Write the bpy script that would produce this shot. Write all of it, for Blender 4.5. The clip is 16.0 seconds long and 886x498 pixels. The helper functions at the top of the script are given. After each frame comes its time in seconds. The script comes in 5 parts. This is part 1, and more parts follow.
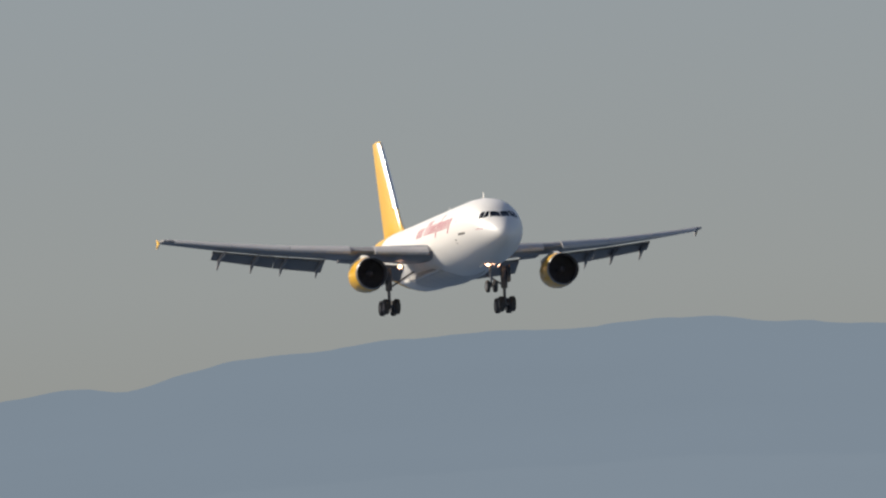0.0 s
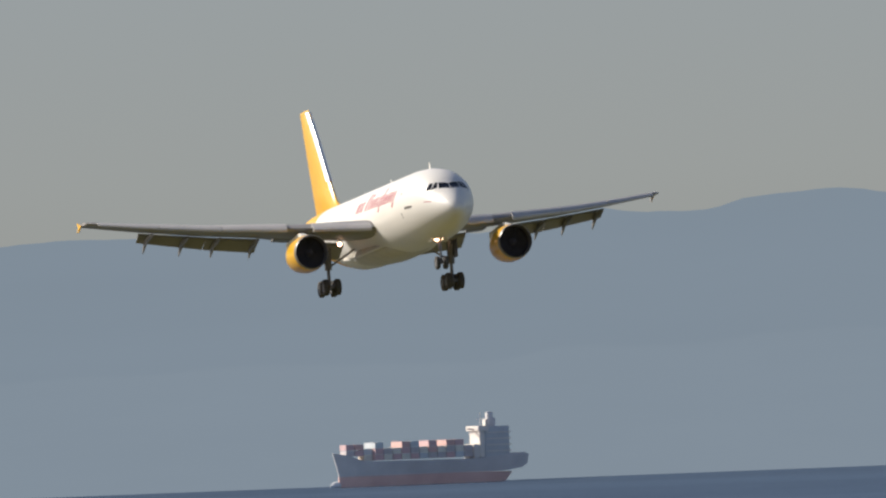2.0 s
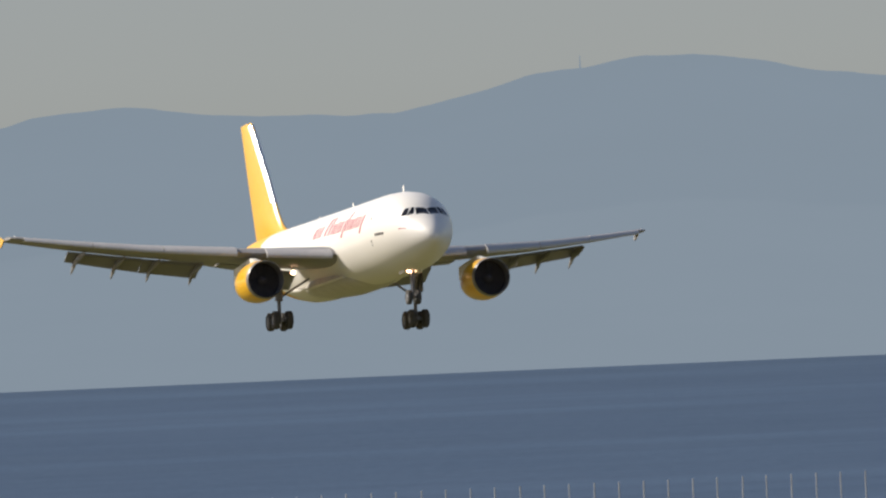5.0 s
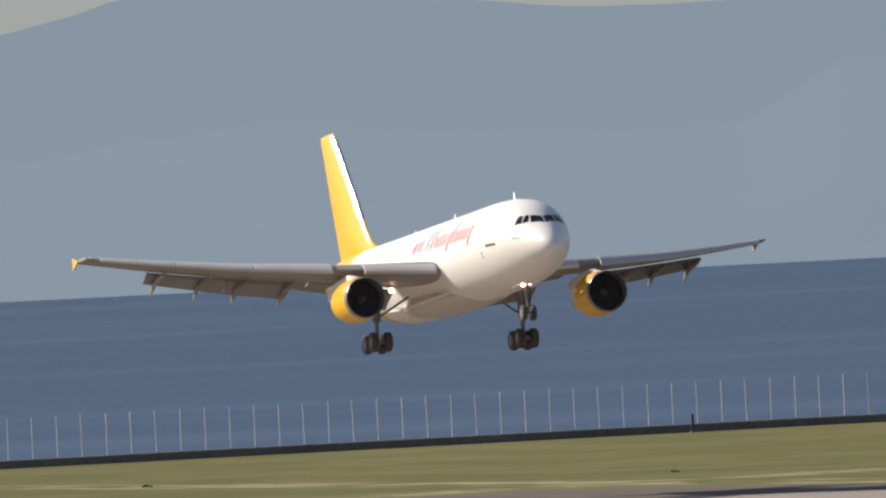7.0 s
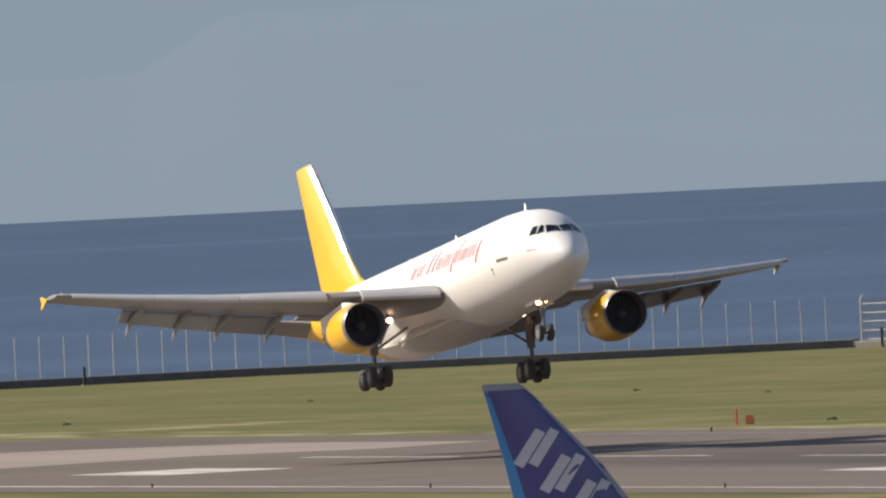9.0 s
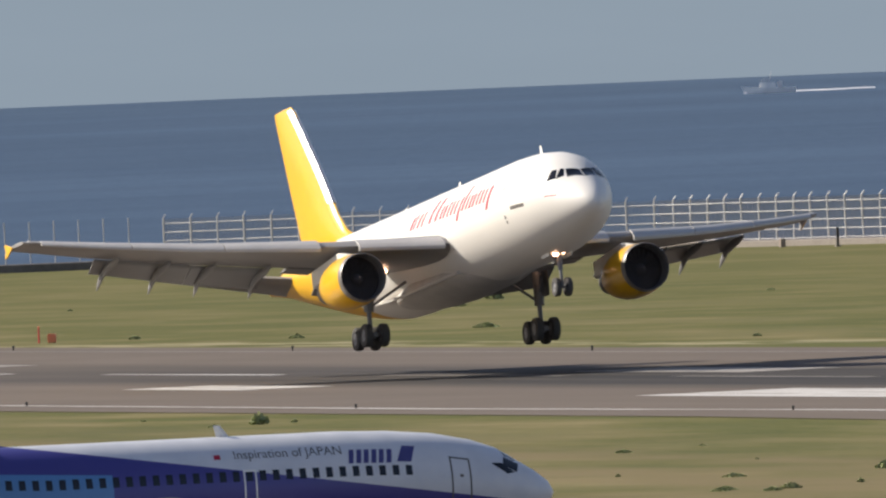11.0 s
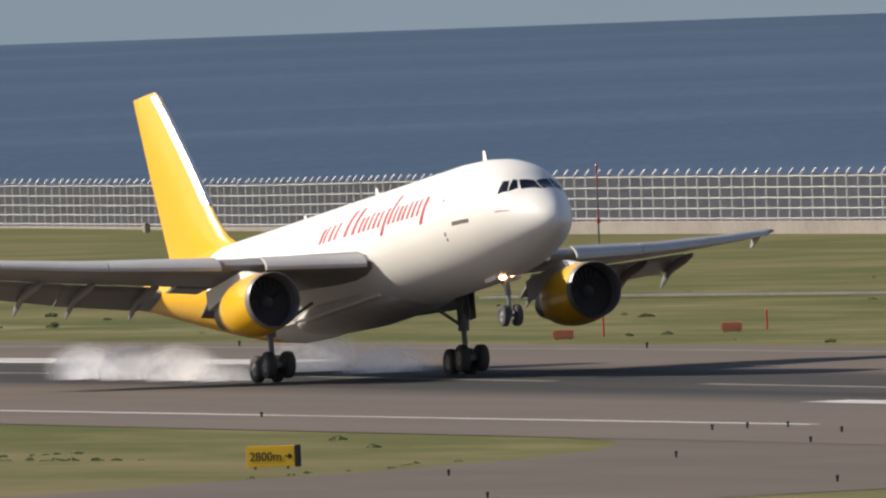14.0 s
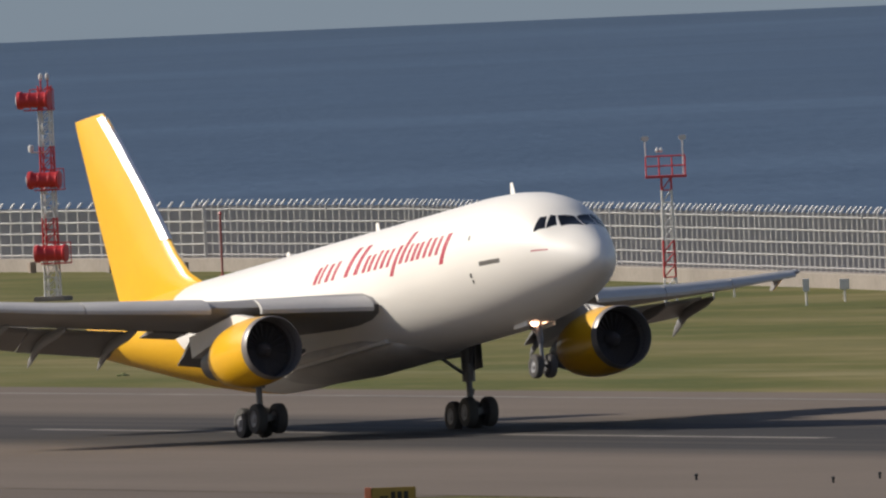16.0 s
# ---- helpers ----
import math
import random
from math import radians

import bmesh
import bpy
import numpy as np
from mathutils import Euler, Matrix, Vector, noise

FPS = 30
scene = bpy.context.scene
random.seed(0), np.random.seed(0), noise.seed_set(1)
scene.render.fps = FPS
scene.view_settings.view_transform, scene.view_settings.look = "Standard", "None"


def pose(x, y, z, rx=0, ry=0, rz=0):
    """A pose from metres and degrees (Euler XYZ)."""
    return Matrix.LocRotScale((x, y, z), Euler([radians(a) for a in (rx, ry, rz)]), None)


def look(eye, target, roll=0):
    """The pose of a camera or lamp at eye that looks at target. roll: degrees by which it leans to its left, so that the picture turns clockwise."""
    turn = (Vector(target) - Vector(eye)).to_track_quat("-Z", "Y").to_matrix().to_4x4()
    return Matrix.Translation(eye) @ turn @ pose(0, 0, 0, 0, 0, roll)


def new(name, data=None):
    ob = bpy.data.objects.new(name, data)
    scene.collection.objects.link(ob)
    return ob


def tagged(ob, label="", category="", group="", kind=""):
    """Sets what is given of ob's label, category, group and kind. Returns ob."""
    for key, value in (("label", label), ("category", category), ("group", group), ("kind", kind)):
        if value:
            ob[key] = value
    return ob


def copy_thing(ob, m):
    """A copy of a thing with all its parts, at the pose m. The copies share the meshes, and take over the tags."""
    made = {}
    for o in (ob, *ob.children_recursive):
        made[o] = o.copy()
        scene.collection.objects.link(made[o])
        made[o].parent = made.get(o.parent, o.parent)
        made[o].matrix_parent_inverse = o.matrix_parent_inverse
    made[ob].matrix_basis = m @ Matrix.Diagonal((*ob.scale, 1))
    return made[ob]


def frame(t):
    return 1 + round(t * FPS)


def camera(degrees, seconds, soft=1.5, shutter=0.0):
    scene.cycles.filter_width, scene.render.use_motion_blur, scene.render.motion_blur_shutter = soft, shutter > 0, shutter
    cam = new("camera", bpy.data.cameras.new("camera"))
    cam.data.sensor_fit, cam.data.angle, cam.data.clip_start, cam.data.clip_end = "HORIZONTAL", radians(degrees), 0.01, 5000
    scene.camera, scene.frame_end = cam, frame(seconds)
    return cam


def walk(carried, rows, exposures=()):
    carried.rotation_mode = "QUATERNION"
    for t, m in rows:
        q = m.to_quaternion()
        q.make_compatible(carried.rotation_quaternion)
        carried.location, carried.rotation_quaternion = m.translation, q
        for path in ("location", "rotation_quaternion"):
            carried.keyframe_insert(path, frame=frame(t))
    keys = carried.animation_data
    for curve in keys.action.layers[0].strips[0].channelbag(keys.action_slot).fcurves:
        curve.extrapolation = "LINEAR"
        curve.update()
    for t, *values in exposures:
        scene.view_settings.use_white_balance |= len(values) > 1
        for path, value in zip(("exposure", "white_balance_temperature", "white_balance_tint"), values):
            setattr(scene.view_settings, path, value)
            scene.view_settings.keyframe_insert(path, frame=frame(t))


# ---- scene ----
H = 24.6            # eye height over the runway, metres
RUNWAY_Y = 424.6    # the runway's centre line
cam = camera(1.83328, 16.0, soft=2.3)

# seconds, bearing from the approach end, depression, lean: all in degrees
CAMERA_ROWS = [
    (0.0, 10.8658, -0.3139, -2.23),
    (0.5, 11.0715, -0.2841, -2.23),
    (1.0, 11.2560, -0.2299, -2.23),
    (1.5, 11.4867, -0.1691, -2.23),
    (2.0, 11.7504, -0.0931, -2.23),
    (2.5, 11.9192, -0.0332, -2.34),
    (3.0, 12.0620, -0.0153, -2.30),
    (3.2, 12.1140, -0.0078, -2.32),
    (4.25, 12.7195, 0.0841, -2.41),
    (5.3, 13.3534, 0.1810, -2.50),
    (5.5, 13.4162, 0.2162, -2.52),
    (6.0, 13.6089, 0.2474, -2.77),
    (6.5, 13.8171, 0.2575, -2.85),
    (7.0, 14.0674, 0.3259, -2.92),
    (7.5, 14.3748, 0.4380, -2.79),
    (8.0, 14.6545, 0.5125, -2.67),
    (8.5, 15.0017, 0.4716, -2.74),
    (9.0, 15.3192, 0.4856, -2.81),
    (9.5, 15.5788, 0.5629, -2.59),
    (10.0, 15.9891, 0.6450, -2.56),
    (10.2, 16.1743, 0.6675, -2.53),
    (11.25, 16.9380, 0.7312, -2.37),
    (12.3, 17.7922, 0.7739, -2.22),
    (12.5, 17.9525, 0.7701, -2.19),
    (13.0, 18.4176, 0.7711, -2.41),
    (13.5, 19.0481, 0.8142, -2.26),
    (14.0, 19.6430, 0.8447, -2.08),
    (14.5, 20.1709, 0.8568, -2.12),
    (15.0, 20.7005, 0.8557, -2.30),
    (15.5, 21.2153, 0.8547, -2.19),
    (16.0, 21.9249, 0.8546, -2.45),
]
# seconds, metres along the runway, height of the wheels, heading, pitch, bank
PLANE_ROWS = [
    (0, -2211.1, 31.64, 1.16, 4.93, -0.78),
    (0.5, -2173.2, 29.97, 1.14, 4.99, -0.53),
    (1, -2135.5, 28.27, 1.17, 5.06, -0.09),
    (1.5, -2098.1, 26.52, 1.19, 5.13, 0.25),
    (2, -2061.0, 24.81, 1.19, 5.29, 0.89),
    (2.5, -2024.2, 23.07, 1.17, 5.51, 0.71),
    (3, -1987.6, 21.42, 1.24, 5.83, 0.68),
    (3.2, -1973.1, 20.69, 1.30, 5.95, 0.60),
    (4.25, -1893.4, 17.30, 1.70, 5.48, -0.66),
    (5.3, -1815.5, 14.02, 2.10, 5.01, -1.93),
    (5.5, -1801.4, 13.30, 2.19, 5.08, -1.94),
    (6, -1765.6, 11.65, 2.34, 5.23, -1.91),
    (6.5, -1729.7, 9.91, 2.39, 5.49, -1.99),
    (7, -1693.7, 8.19, 2.40, 5.85, -1.39),
    (7.5, -1657.5, 6.64, 2.42, 6.32, -0.96),
    (8, -1621.2, 5.26, 2.46, 6.86, -0.61),
    (8.5, -1585.0, 4.01, 2.44, 7.51, -0.40),
    (9, -1548.7, 3.05, 2.46, 8.06, -0.19),
    (9.5, -1512.9, 2.24, 2.52, 8.52, -0.64),
    (10, -1477.2, 1.74, 2.55, 8.76, -1.02),
    (10.2, -1463.0, 1.58, 2.53, 8.83, -1.18),
    (11.25, -1390.4, 0.89, 2.35, 8.37, -0.19),
    (12.3, -1316.7, 0.85, 2.18, 7.91, 0.78),
    (12.5, -1302.9, 0.63, 2.17, 7.87, 0.60),
    (13, -1268.7, 0.42, 2.16, 7.81, 0.15),
    (13.5, -1234.5, 0.29, 2.35, 7.79, -0.37),
    (14, -1200.1, 0.06, 2.49, 7.71, -0.47),
    (14.5, -1166.1, 0.05, 2.65, 7.56, -0.62),
    (15, -1131.9, 0.05, 2.83, 7.43, -0.80),
    (15.5, -1097.9, 0.05, 3.02, 7.34, -0.90),
    (16, -1064.1, 0.05, 3.14, 7.25, -1.06),
]
EXPOSURES = [(0.0, 0.0), (2.5, 0.09), (5.5, 0.18), (6.5, 0.24), (8.5, 0.33), (10.0, 0.38), (12.5, 0.36), (13.5, 0.2), (14.5, 0.22), (15.2, 0.17), (16.0, -0.02)]
SUN, SKY = 5.0, 0.088

def aim(bearing, down, lean):
    b, d = radians(bearing), radians(down)
    way = Vector((-math.cos(b) * math.cos(d), math.sin(b) * math.cos(d), -math.sin(d)))
    return look((0, 0, H), Vector((0, 0, H)) + way * 1000, lean)


walk(cam, [(t, aim(b, d, lean)) for t, b, d, lean in CAMERA_ROWS], EXPOSURES)

# ---- world and sun ----
SUN_UP, SUN_TURN = 31.0, 38.0      # degrees above the horizon; from straight behind the terrace
world = bpy.data.worlds.new("sky")
scene.world = world
world.use_nodes = True
wn = world.node_tree.nodes
sky = wn.new("ShaderNodeTexSky")
sky.sky_type, sky.sun_disc = "NISHITA", False
sky.sun_elevation, sky.sun_rotation = radians(SUN_UP), radians(180 + SUN_TURN)
sky.air_density, sky.dust_density, sky.ozone_density = 1.0, 0.6, 1.0
wn["Background"].inputs["Strength"].default_value = SKY
haze = wn.new("ShaderNodeMix")
haze.data_type, haze.blend_type = "RGBA", "MULTIPLY"
haze.inputs[0].default_value = 1.0
haze.inputs[7].default_value = (0.95, 0.87, 0.92, 1)
world.node_tree.links.new(sky.outputs[0], haze.inputs[6])
world.node_tree.links.new(haze.outputs[2], wn["Background"].inputs["Color"])
lamp = bpy.data.lights.new("sun", "SUN")
lamp.energy, lamp.angle, lamp.color = SUN, radians(0.53), (1.0, 0.92, 0.80)
sun = new("sun", lamp)
su, st = radians(SUN_UP), radians(SUN_TURN)
sun.matrix_world = look((0, 0, 300), Vector((0, 0, 300)) - Vector((-math.sin(st) * math.cos(su), -math.cos(st) * math.cos(su), math.sin(su))))

# ---- materials ----
def node_mat(name):
    m = bpy.data.materials.new(name)
    m.use_nodes = True
    return m, m.node_tree.nodes, m.node_tree.links, m.node_tree.nodes["Principled BSDF"]


def noise_node(nodes, links, scale, detail=4.0, stretch=(1, 1, 1), kind="Object"):
    co = nodes.new("ShaderNodeTexCoord")
    mp = nodes.new("ShaderNodeMapping")
    mp.inputs["Scale"].default_value = stretch
    nz = nodes.new("ShaderNodeTexNoise")
    nz.inputs["Scale"].default_value, nz.inputs["Detail"].default_value = scale, detail
    links.new(co.outputs[kind], mp.inputs["Vector"])
    links.new(mp.outputs["Vector"], nz.inputs["Vector"])
    return nz.outputs["Fac"]


def ramp_node(nodes, links, fac, stops):
    r = nodes.new("ShaderNodeValToRGB")
    el = r.color_ramp.elements
    while len(el) < len(stops):
        el.new(0.5)
    for e, (p, c) in zip(el, stops):
        e.position, e.color = p, (*c, 1)
    links.new(fac, r.inputs["Fac"])
    return r.outputs["Color"]


def mix_node(nodes, links, fac, a, b):
    m = nodes.new("ShaderNodeMix")
    m.data_type = "RGBA"
    if isinstance(fac, float):
        m.inputs["Factor"].default_value = fac
    else:
        links.new(fac, m.inputs["Factor"])
    for key, v in (("A", a), ("B", b)):
        s = [i for i in m.inputs if i.name == key and i.type == "RGBA"][0]
        if isinstance(v, tuple):
            s.default_value = (*v, 1)
        else:
            links.new(v, s)
    return [o for o in m.outputs if o.type == "RGBA"][0]


def maths(nodes, links, op, a, b=0.0):
    m = nodes.new("ShaderNodeMath")
    m.operation = op
    for i, v in enumerate((a, b)):
        if isinstance(v, (int, float)):
            m.inputs[i].default_value = v
        else:
            links.new(v, m.inputs[i])
    return m.outputs[0]


def add_bump(nodes, links, bs, fac, strength, distance):
    b = nodes.new("ShaderNodeBump")
    b.inputs["Strength"].default_value, b.inputs["Distance"].default_value = strength, distance
    links.new(fac, b.inputs["Height"])
    links.new(b.outputs[0], bs.inputs["Normal"])


def surface(name, colour, rough=0.5, metal=0.0, spread=0.12, scale=1.0, fine=12.0, bump=0.0, coat=0.0, specular=0.5):
    """A worn plain surface: a broad and a fine variation round one colour."""
    m, n, l, bs = node_mat(name)
    lo = tuple(max(0, c * (1 - spread)) for c in colour)
    hi = tuple(min(1, c * (1 + spread)) for c in colour)
    broad = ramp_node(n, l, noise_node(n, l, scale, 5), [(0.3, lo), (0.7, hi)])
    small = ramp_node(n, l, noise_node(n, l, fine, 3), [(0.3, lo), (0.7, hi)])
    l.new(mix_node(n, l, 0.4, broad, small), bs.inputs["Base Color"])
    bs.inputs["Roughness"].default_value, bs.inputs["Metallic"].default_value = rough, metal
    bs.inputs["Coat Weight"].default_value = coat
    bs.inputs["Specular IOR Level"].default_value = specular
    if bump:
        add_bump(n, l, bs, noise_node(n, l, fine, 6), bump, 0.05)
    return m


def glowing(name, colour, strength):
    m, n, l, bs = node_mat(name)
    bs.inputs["Base Color"].default_value = (*colour, 1)
    bs.inputs["Emission Color"].default_value = (*colour, 1)
    bs.inputs["Emission Strength"].default_value = strength
    return m


def make_grass():
    m, n, l, bs = node_mat("mown grass")
    co = n.new("ShaderNodeTexCoord")
    broad = noise_node(n, l, 0.022, 6, (0.8, 2.6, 1))
    patch = noise_node(n, l, 0.16, 6, (0.3, 1.0, 1))
    fine = noise_node(n, l, 1.6, 5, (0.35, 1.2, 1))
    a = ramp_node(n, l, broad, [(0.38, (0.074, 0.094, 0.027)), (0.50, (0.136, 0.130, 0.042)), (0.62, (0.27, 0.215, 0.11))])
    b = ramp_node(n, l, patch, [(0.36, (0.064, 0.088, 0.025)), (0.52, (0.133, 0.128, 0.04)), (0.66, (0.29, 0.23, 0.118))])
    c = mix_node(n, l, 0.5, a, b)
    d = ramp_node(n, l, fine, [(0.3, (0.092, 0.102, 0.033)), (0.7, (0.178, 0.162, 0.062))])
    col = mix_node(n, l, 0.35, c, d)
    # unmown dry strip beside the runway
    sep = n.new("ShaderNodeSeparateXYZ")
    l.new(co.outputs["Object"], sep.inputs[0])
    # the grass grows drier towards the runway's end
    dry = n.new("ShaderNodeMapRange")
    dry.inputs["From Min"].default_value, dry.inputs["From Max"].default_value = -1450.0, -1900.0
    dry.inputs["To Min"].default_value, dry.inputs["To Max"].default_value = 0.0, 0.5
    l.new(sep.outputs["X"], dry.inputs["Value"])
    col = mix_node(n, l, dry.outputs[0], col, (0.150, 0.138, 0.05))
    inner = n.new("ShaderNodeMapRange")
    inner.inputs["From Min"].default_value, inner.inputs["From Max"].default_value = 376.0, 356.0
    l.new(sep.outputs["Y"], inner.inputs["Value"])
    swathe = ramp_node(n, l, noise_node(n, l, 0.10, 6, (0.3, 1.0, 1)), [(0.40, (0.15, 0.15, 0.15)), (0.60, (0.8, 0.8, 0.8))])
    col = mix_node(n, l, maths(n, l, "MULTIPLY", inner.outputs[0], swathe), col, (0.215, 0.168, 0.09))
    near = n.new("ShaderNodeMapRange")
    near.inputs["From Min"].default_value, near.inputs["From Max"].default_value = 2.0, 5.0
    near.inputs["To Min"].default_value, near.inputs["To Max"].default_value = 1.0, 0.0
    verge = n.new("ShaderNodeMapRange")
    verge.inputs["From Min"].default_value, verge.inputs["From Max"].default_value = -1590.0, -1630.0
    verge.inputs["To Min"].default_value, verge.inputs["To Max"].default_value = 464.5, 457.5
    l.new(sep.outputs["X"], verge.inputs["Value"])
    rise = n.new("ShaderNodeMapRange")
    for key, v in (("From Min", -1500.0), ("From Max", -1405.0), ("To Min", 0.0), ("To Max", 11.0)):
        rise.inputs[key].default_value = v
    l.new(sep.outputs["X"], rise.inputs["Value"])
    strip_y = maths(n, l, "ADD", verge.outputs[0], rise.outputs[0])
    l.new(maths(n, l, "ABSOLUTE", maths(n, l, "SUBTRACT", sep.outputs["Y"], strip_y)), near.inputs["Value"])
    over = n.new("ShaderNodeMapRange")
    over.inputs["From Min"].default_value, over.inputs["From Max"].default_value = 5.0, 16.0
    over.inputs["To Min"].default_value, over.inputs["To Max"].default_value = 0.9, 0.0
    l.new(maths(n, l, "ABSOLUTE", maths(n, l, "ADD", sep.outputs["X"], 1779.0)), over.inputs["Value"])
    stop = n.new("ShaderNodeMapRange")
    for key, v in (("From Min", 472.0), ("From Max", 484.0), ("To Min", 1.0), ("To Max", 0.0)):
        stop.inputs[key].default_value = v
    l.new(sep.outputs["Y"], stop.inputs["Value"])
    across = maths(n, l, "MULTIPLY", over.outputs[0], stop.outputs[0])
    gaps = ramp_node(n, l, noise_node(n, l, 0.05, 4, (1, 6, 1)), [(0.45, (0, 0, 0)), (0.57, (0.85, 0.85, 0.85))])
    far = n.new("ShaderNodeMapRange")
    far.inputs["From Min"].default_value, far.inputs["From Max"].default_value = -1340.0, -1480.0
    far.inputs["To Min"].default_value, far.inputs["To Max"].default_value = 0.2, 0.8
    l.new(sep.outputs["X"], far.inputs["Value"])
    col = mix_node(n, l, maths(n, l, "MULTIPLY", maths(n, l, "MULTIPLY", maths(n, l, "MAXIMUM", near.outputs[0], across), gaps), far.outputs[0]), col, (0.40, 0.345, 0.21))
    l.new(col, bs.inputs["Base Color"])
    bs.inputs["Roughness"].default_value = 0.95
    bs.inputs["Specular IOR Level"].default_value = 0.1
    add_bump(n, l, bs, fine, 0.5, 0.1)
    return m


def make_asphalt(name, dark, light, streak):
    m, n, l, bs = node_mat(name)
    long = noise_node(n, l, 0.25, 5, (0.03, 1, 1))
    patch = noise_node(n, l, 0.05, 5)
    fine = noise_node(n, l, 5.0, 4)
    a = ramp_node(n, l, long, [(0.3, dark), (0.7, light)])
    b = ramp_node(n, l, patch, [(0.3, dark), (0.7, light)])
    c = mix_node(n, l, 0.5, a, b)
    d = ramp_node(n, l, fine, [(0.3, dark), (0.7, light)])
    col = mix_node(n, l, 0.3, c, d)
    if streak:
        # rubber laid down along the wheel tracks either side of the centre line
        co = n.new("ShaderNodeTexCoord")
        sep = n.new("ShaderNodeSeparateXYZ")
        l.new(co.outputs["Object"], sep.inputs[0])
        off = maths(n, l, "ABSOLUTE", maths(n, l, "SUBTRACT", sep.outputs["Y"], RUNWAY_Y + 0.8))
        wear = n.new("ShaderNodeMapRange")
        wear.inputs["From Min"].default_value, wear.inputs["From Max"].default_value = 7.5, 14.5
        wear.inputs["To Min"].default_value, wear.inputs["To Max"].default_value = 0.93, 0.0
        l.new(off, wear.inputs["Value"])
        along = n.new("ShaderNodeMapRange")
        along.inputs["From Min"].default_value, along.inputs["From Max"].default_value = -1600.0, -1390.0
        l.new(sep.outputs["X"], along.inputs["Value"])
        lanes = ramp_node(n, l, noise_node(n, l, 0.6, 4, (0.02, 1, 1)), [(0.3, (0.7, 0.7, 0.7)), (0.6, (1, 1, 1))])
        w = maths(n, l, "MULTIPLY", maths(n, l, "MULTIPLY", wear.outputs[0], along.outputs[0]), lanes)
        col = mix_node(n, l, w, col, (0.022, 0.022, 0.024))
    l.new(col, bs.inputs["Base Color"])
    bs.inputs["Roughness"].default_value = 0.9
    bs.inputs["Specular IOR Level"].default_value = 0.25
    add_bump(n, l, bs, fine, 0.3, 0.02)
    return m


def make_sea():
    m, n, l, bs = node_mat("open sea")
    swell = noise_node(n, l, 0.035, 5, (1.0, 1.0, 1))
    chop = noise_node(n, l, 0.4, 4, (1, 1, 1))
    lanes = noise_node(n, l, 0.006, 6, (1.0, 0.45, 1))
    a = ramp_node(n, l, swell, [(0.3, SEA_LO), (0.7, SEA_HI)])
    b = ramp_node(n, l, lanes, [(0.38, tuple(v * 0.86 for v in SEA_LO)), (0.52, SEA_LO), (0.66, tuple(v * 1.12 for v in SEA_HI))])
    c = mix_node(n, l, 0.5, a, b)
    d = ramp_node(n, l, chop, [(0.3, SEA_LO), (0.68, SEA_HI), (0.8, tuple(min(1, v * 2.2) for v in SEA_HI))])
    l.new(mix_node(n, l, 0.35, c, d), bs.inputs["Base Color"])
    bs.inputs["Roughness"].default_value = 0.75
    bs.inputs["Specular IOR Level"].default_value = 0.06
    add_bump(n, l, bs, chop, 0.8, 0.6)
    return m


def make_hills():
    m, n, l, bs = node_mat("far wooded hills, haze painted in")
    broad = noise_node(n, l, 0.006, 6)
    fine = noise_node(n, l, 0.05, 6)
    a = ramp_node(n, l, broad, [(0.3, HILL_LO), (0.7, HILL_HI)])
    b = ramp_node(n, l, fine, [(0.3, HILL_LO), (0.7, HILL_HI)])
    l.new(mix_node(n, l, 0.4, a, b), bs.inputs["Base Color"])
    bs.inputs["Roughness"].default_value = 1.0
    bs.inputs["Specular IOR Level"].default_value = 0.0
    # distance haze painted in: the hills themselves emit the air light
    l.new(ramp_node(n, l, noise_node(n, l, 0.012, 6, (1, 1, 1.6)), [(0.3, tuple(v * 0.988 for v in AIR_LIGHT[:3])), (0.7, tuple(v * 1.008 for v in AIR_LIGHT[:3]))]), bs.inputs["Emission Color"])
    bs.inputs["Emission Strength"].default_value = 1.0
    return m


def make_livery(front, rear, top_x, lean):
    """White paint ahead of a curved line, yellow behind it."""
    m, n, l, bs = node_mat("white and yellow livery")
    co = n.new("ShaderNodeTexCoord")
    sep = n.new("ShaderNodeSeparateXYZ")
    l.new(co.outputs["Object"], sep.inputs[0])
    fall = maths(n, l, "SUBTRACT", 2.8, sep.outputs["Z"])
    edge = maths(n, l, "ADD", maths(n, l, "ADD", maths(n, l, "MULTIPLY", fall, 0.2), maths(n, l, "MULTIPLY", maths(n, l, "MULTIPLY", fall, fall), lean)), top_x)
    back = maths(n, l, "LESS_THAN", sep.outputs["X"], edge)
    dirt = noise_node(n, l, 0.5, 5, (0.25, 1, 1))
    a = ramp_node(n, l, dirt, [(0.3, tuple(c * 0.93 for c in front)), (0.6, front)])
    b = ramp_node(n, l, dirt, [(0.3, tuple(c * 0.93 for c in rear)), (0.6, rear)])
    l.new(mix_node(n, l, back, a, b), bs.inputs["Base Color"])
    bs.inputs["Roughness"].default_value = 0.42
    bs.inputs["Coat Weight"].default_value = 0.08
    bs.inputs["Coat Roughness"].default_value = 0.2
    return m


def make_line_paint():
    """White paint rubbed thin in streaks along the runway."""
    m, n, l, bs = node_mat("runway paint")
    streak = noise_node(n, l, 0.9, 5, (0.045, 1, 1))
    spot = noise_node(n, l, 1.4, 5, (0.5, 1, 1))
    a = ramp_node(n, l, streak, [(0.40, (0.26, 0.225, 0.19)), (0.52, (0.60, 0.57, 0.53))])
    b = ramp_node(n, l, spot, [(0.32, (0.34, 0.30, 0.26)), (0.5, (0.64, 0.61, 0.57))])
    l.new(mix_node(n, l, 0.35, a, b), bs.inputs["Base Color"])
    bs.inputs["Roughness"].default_value = 0.8
    return m


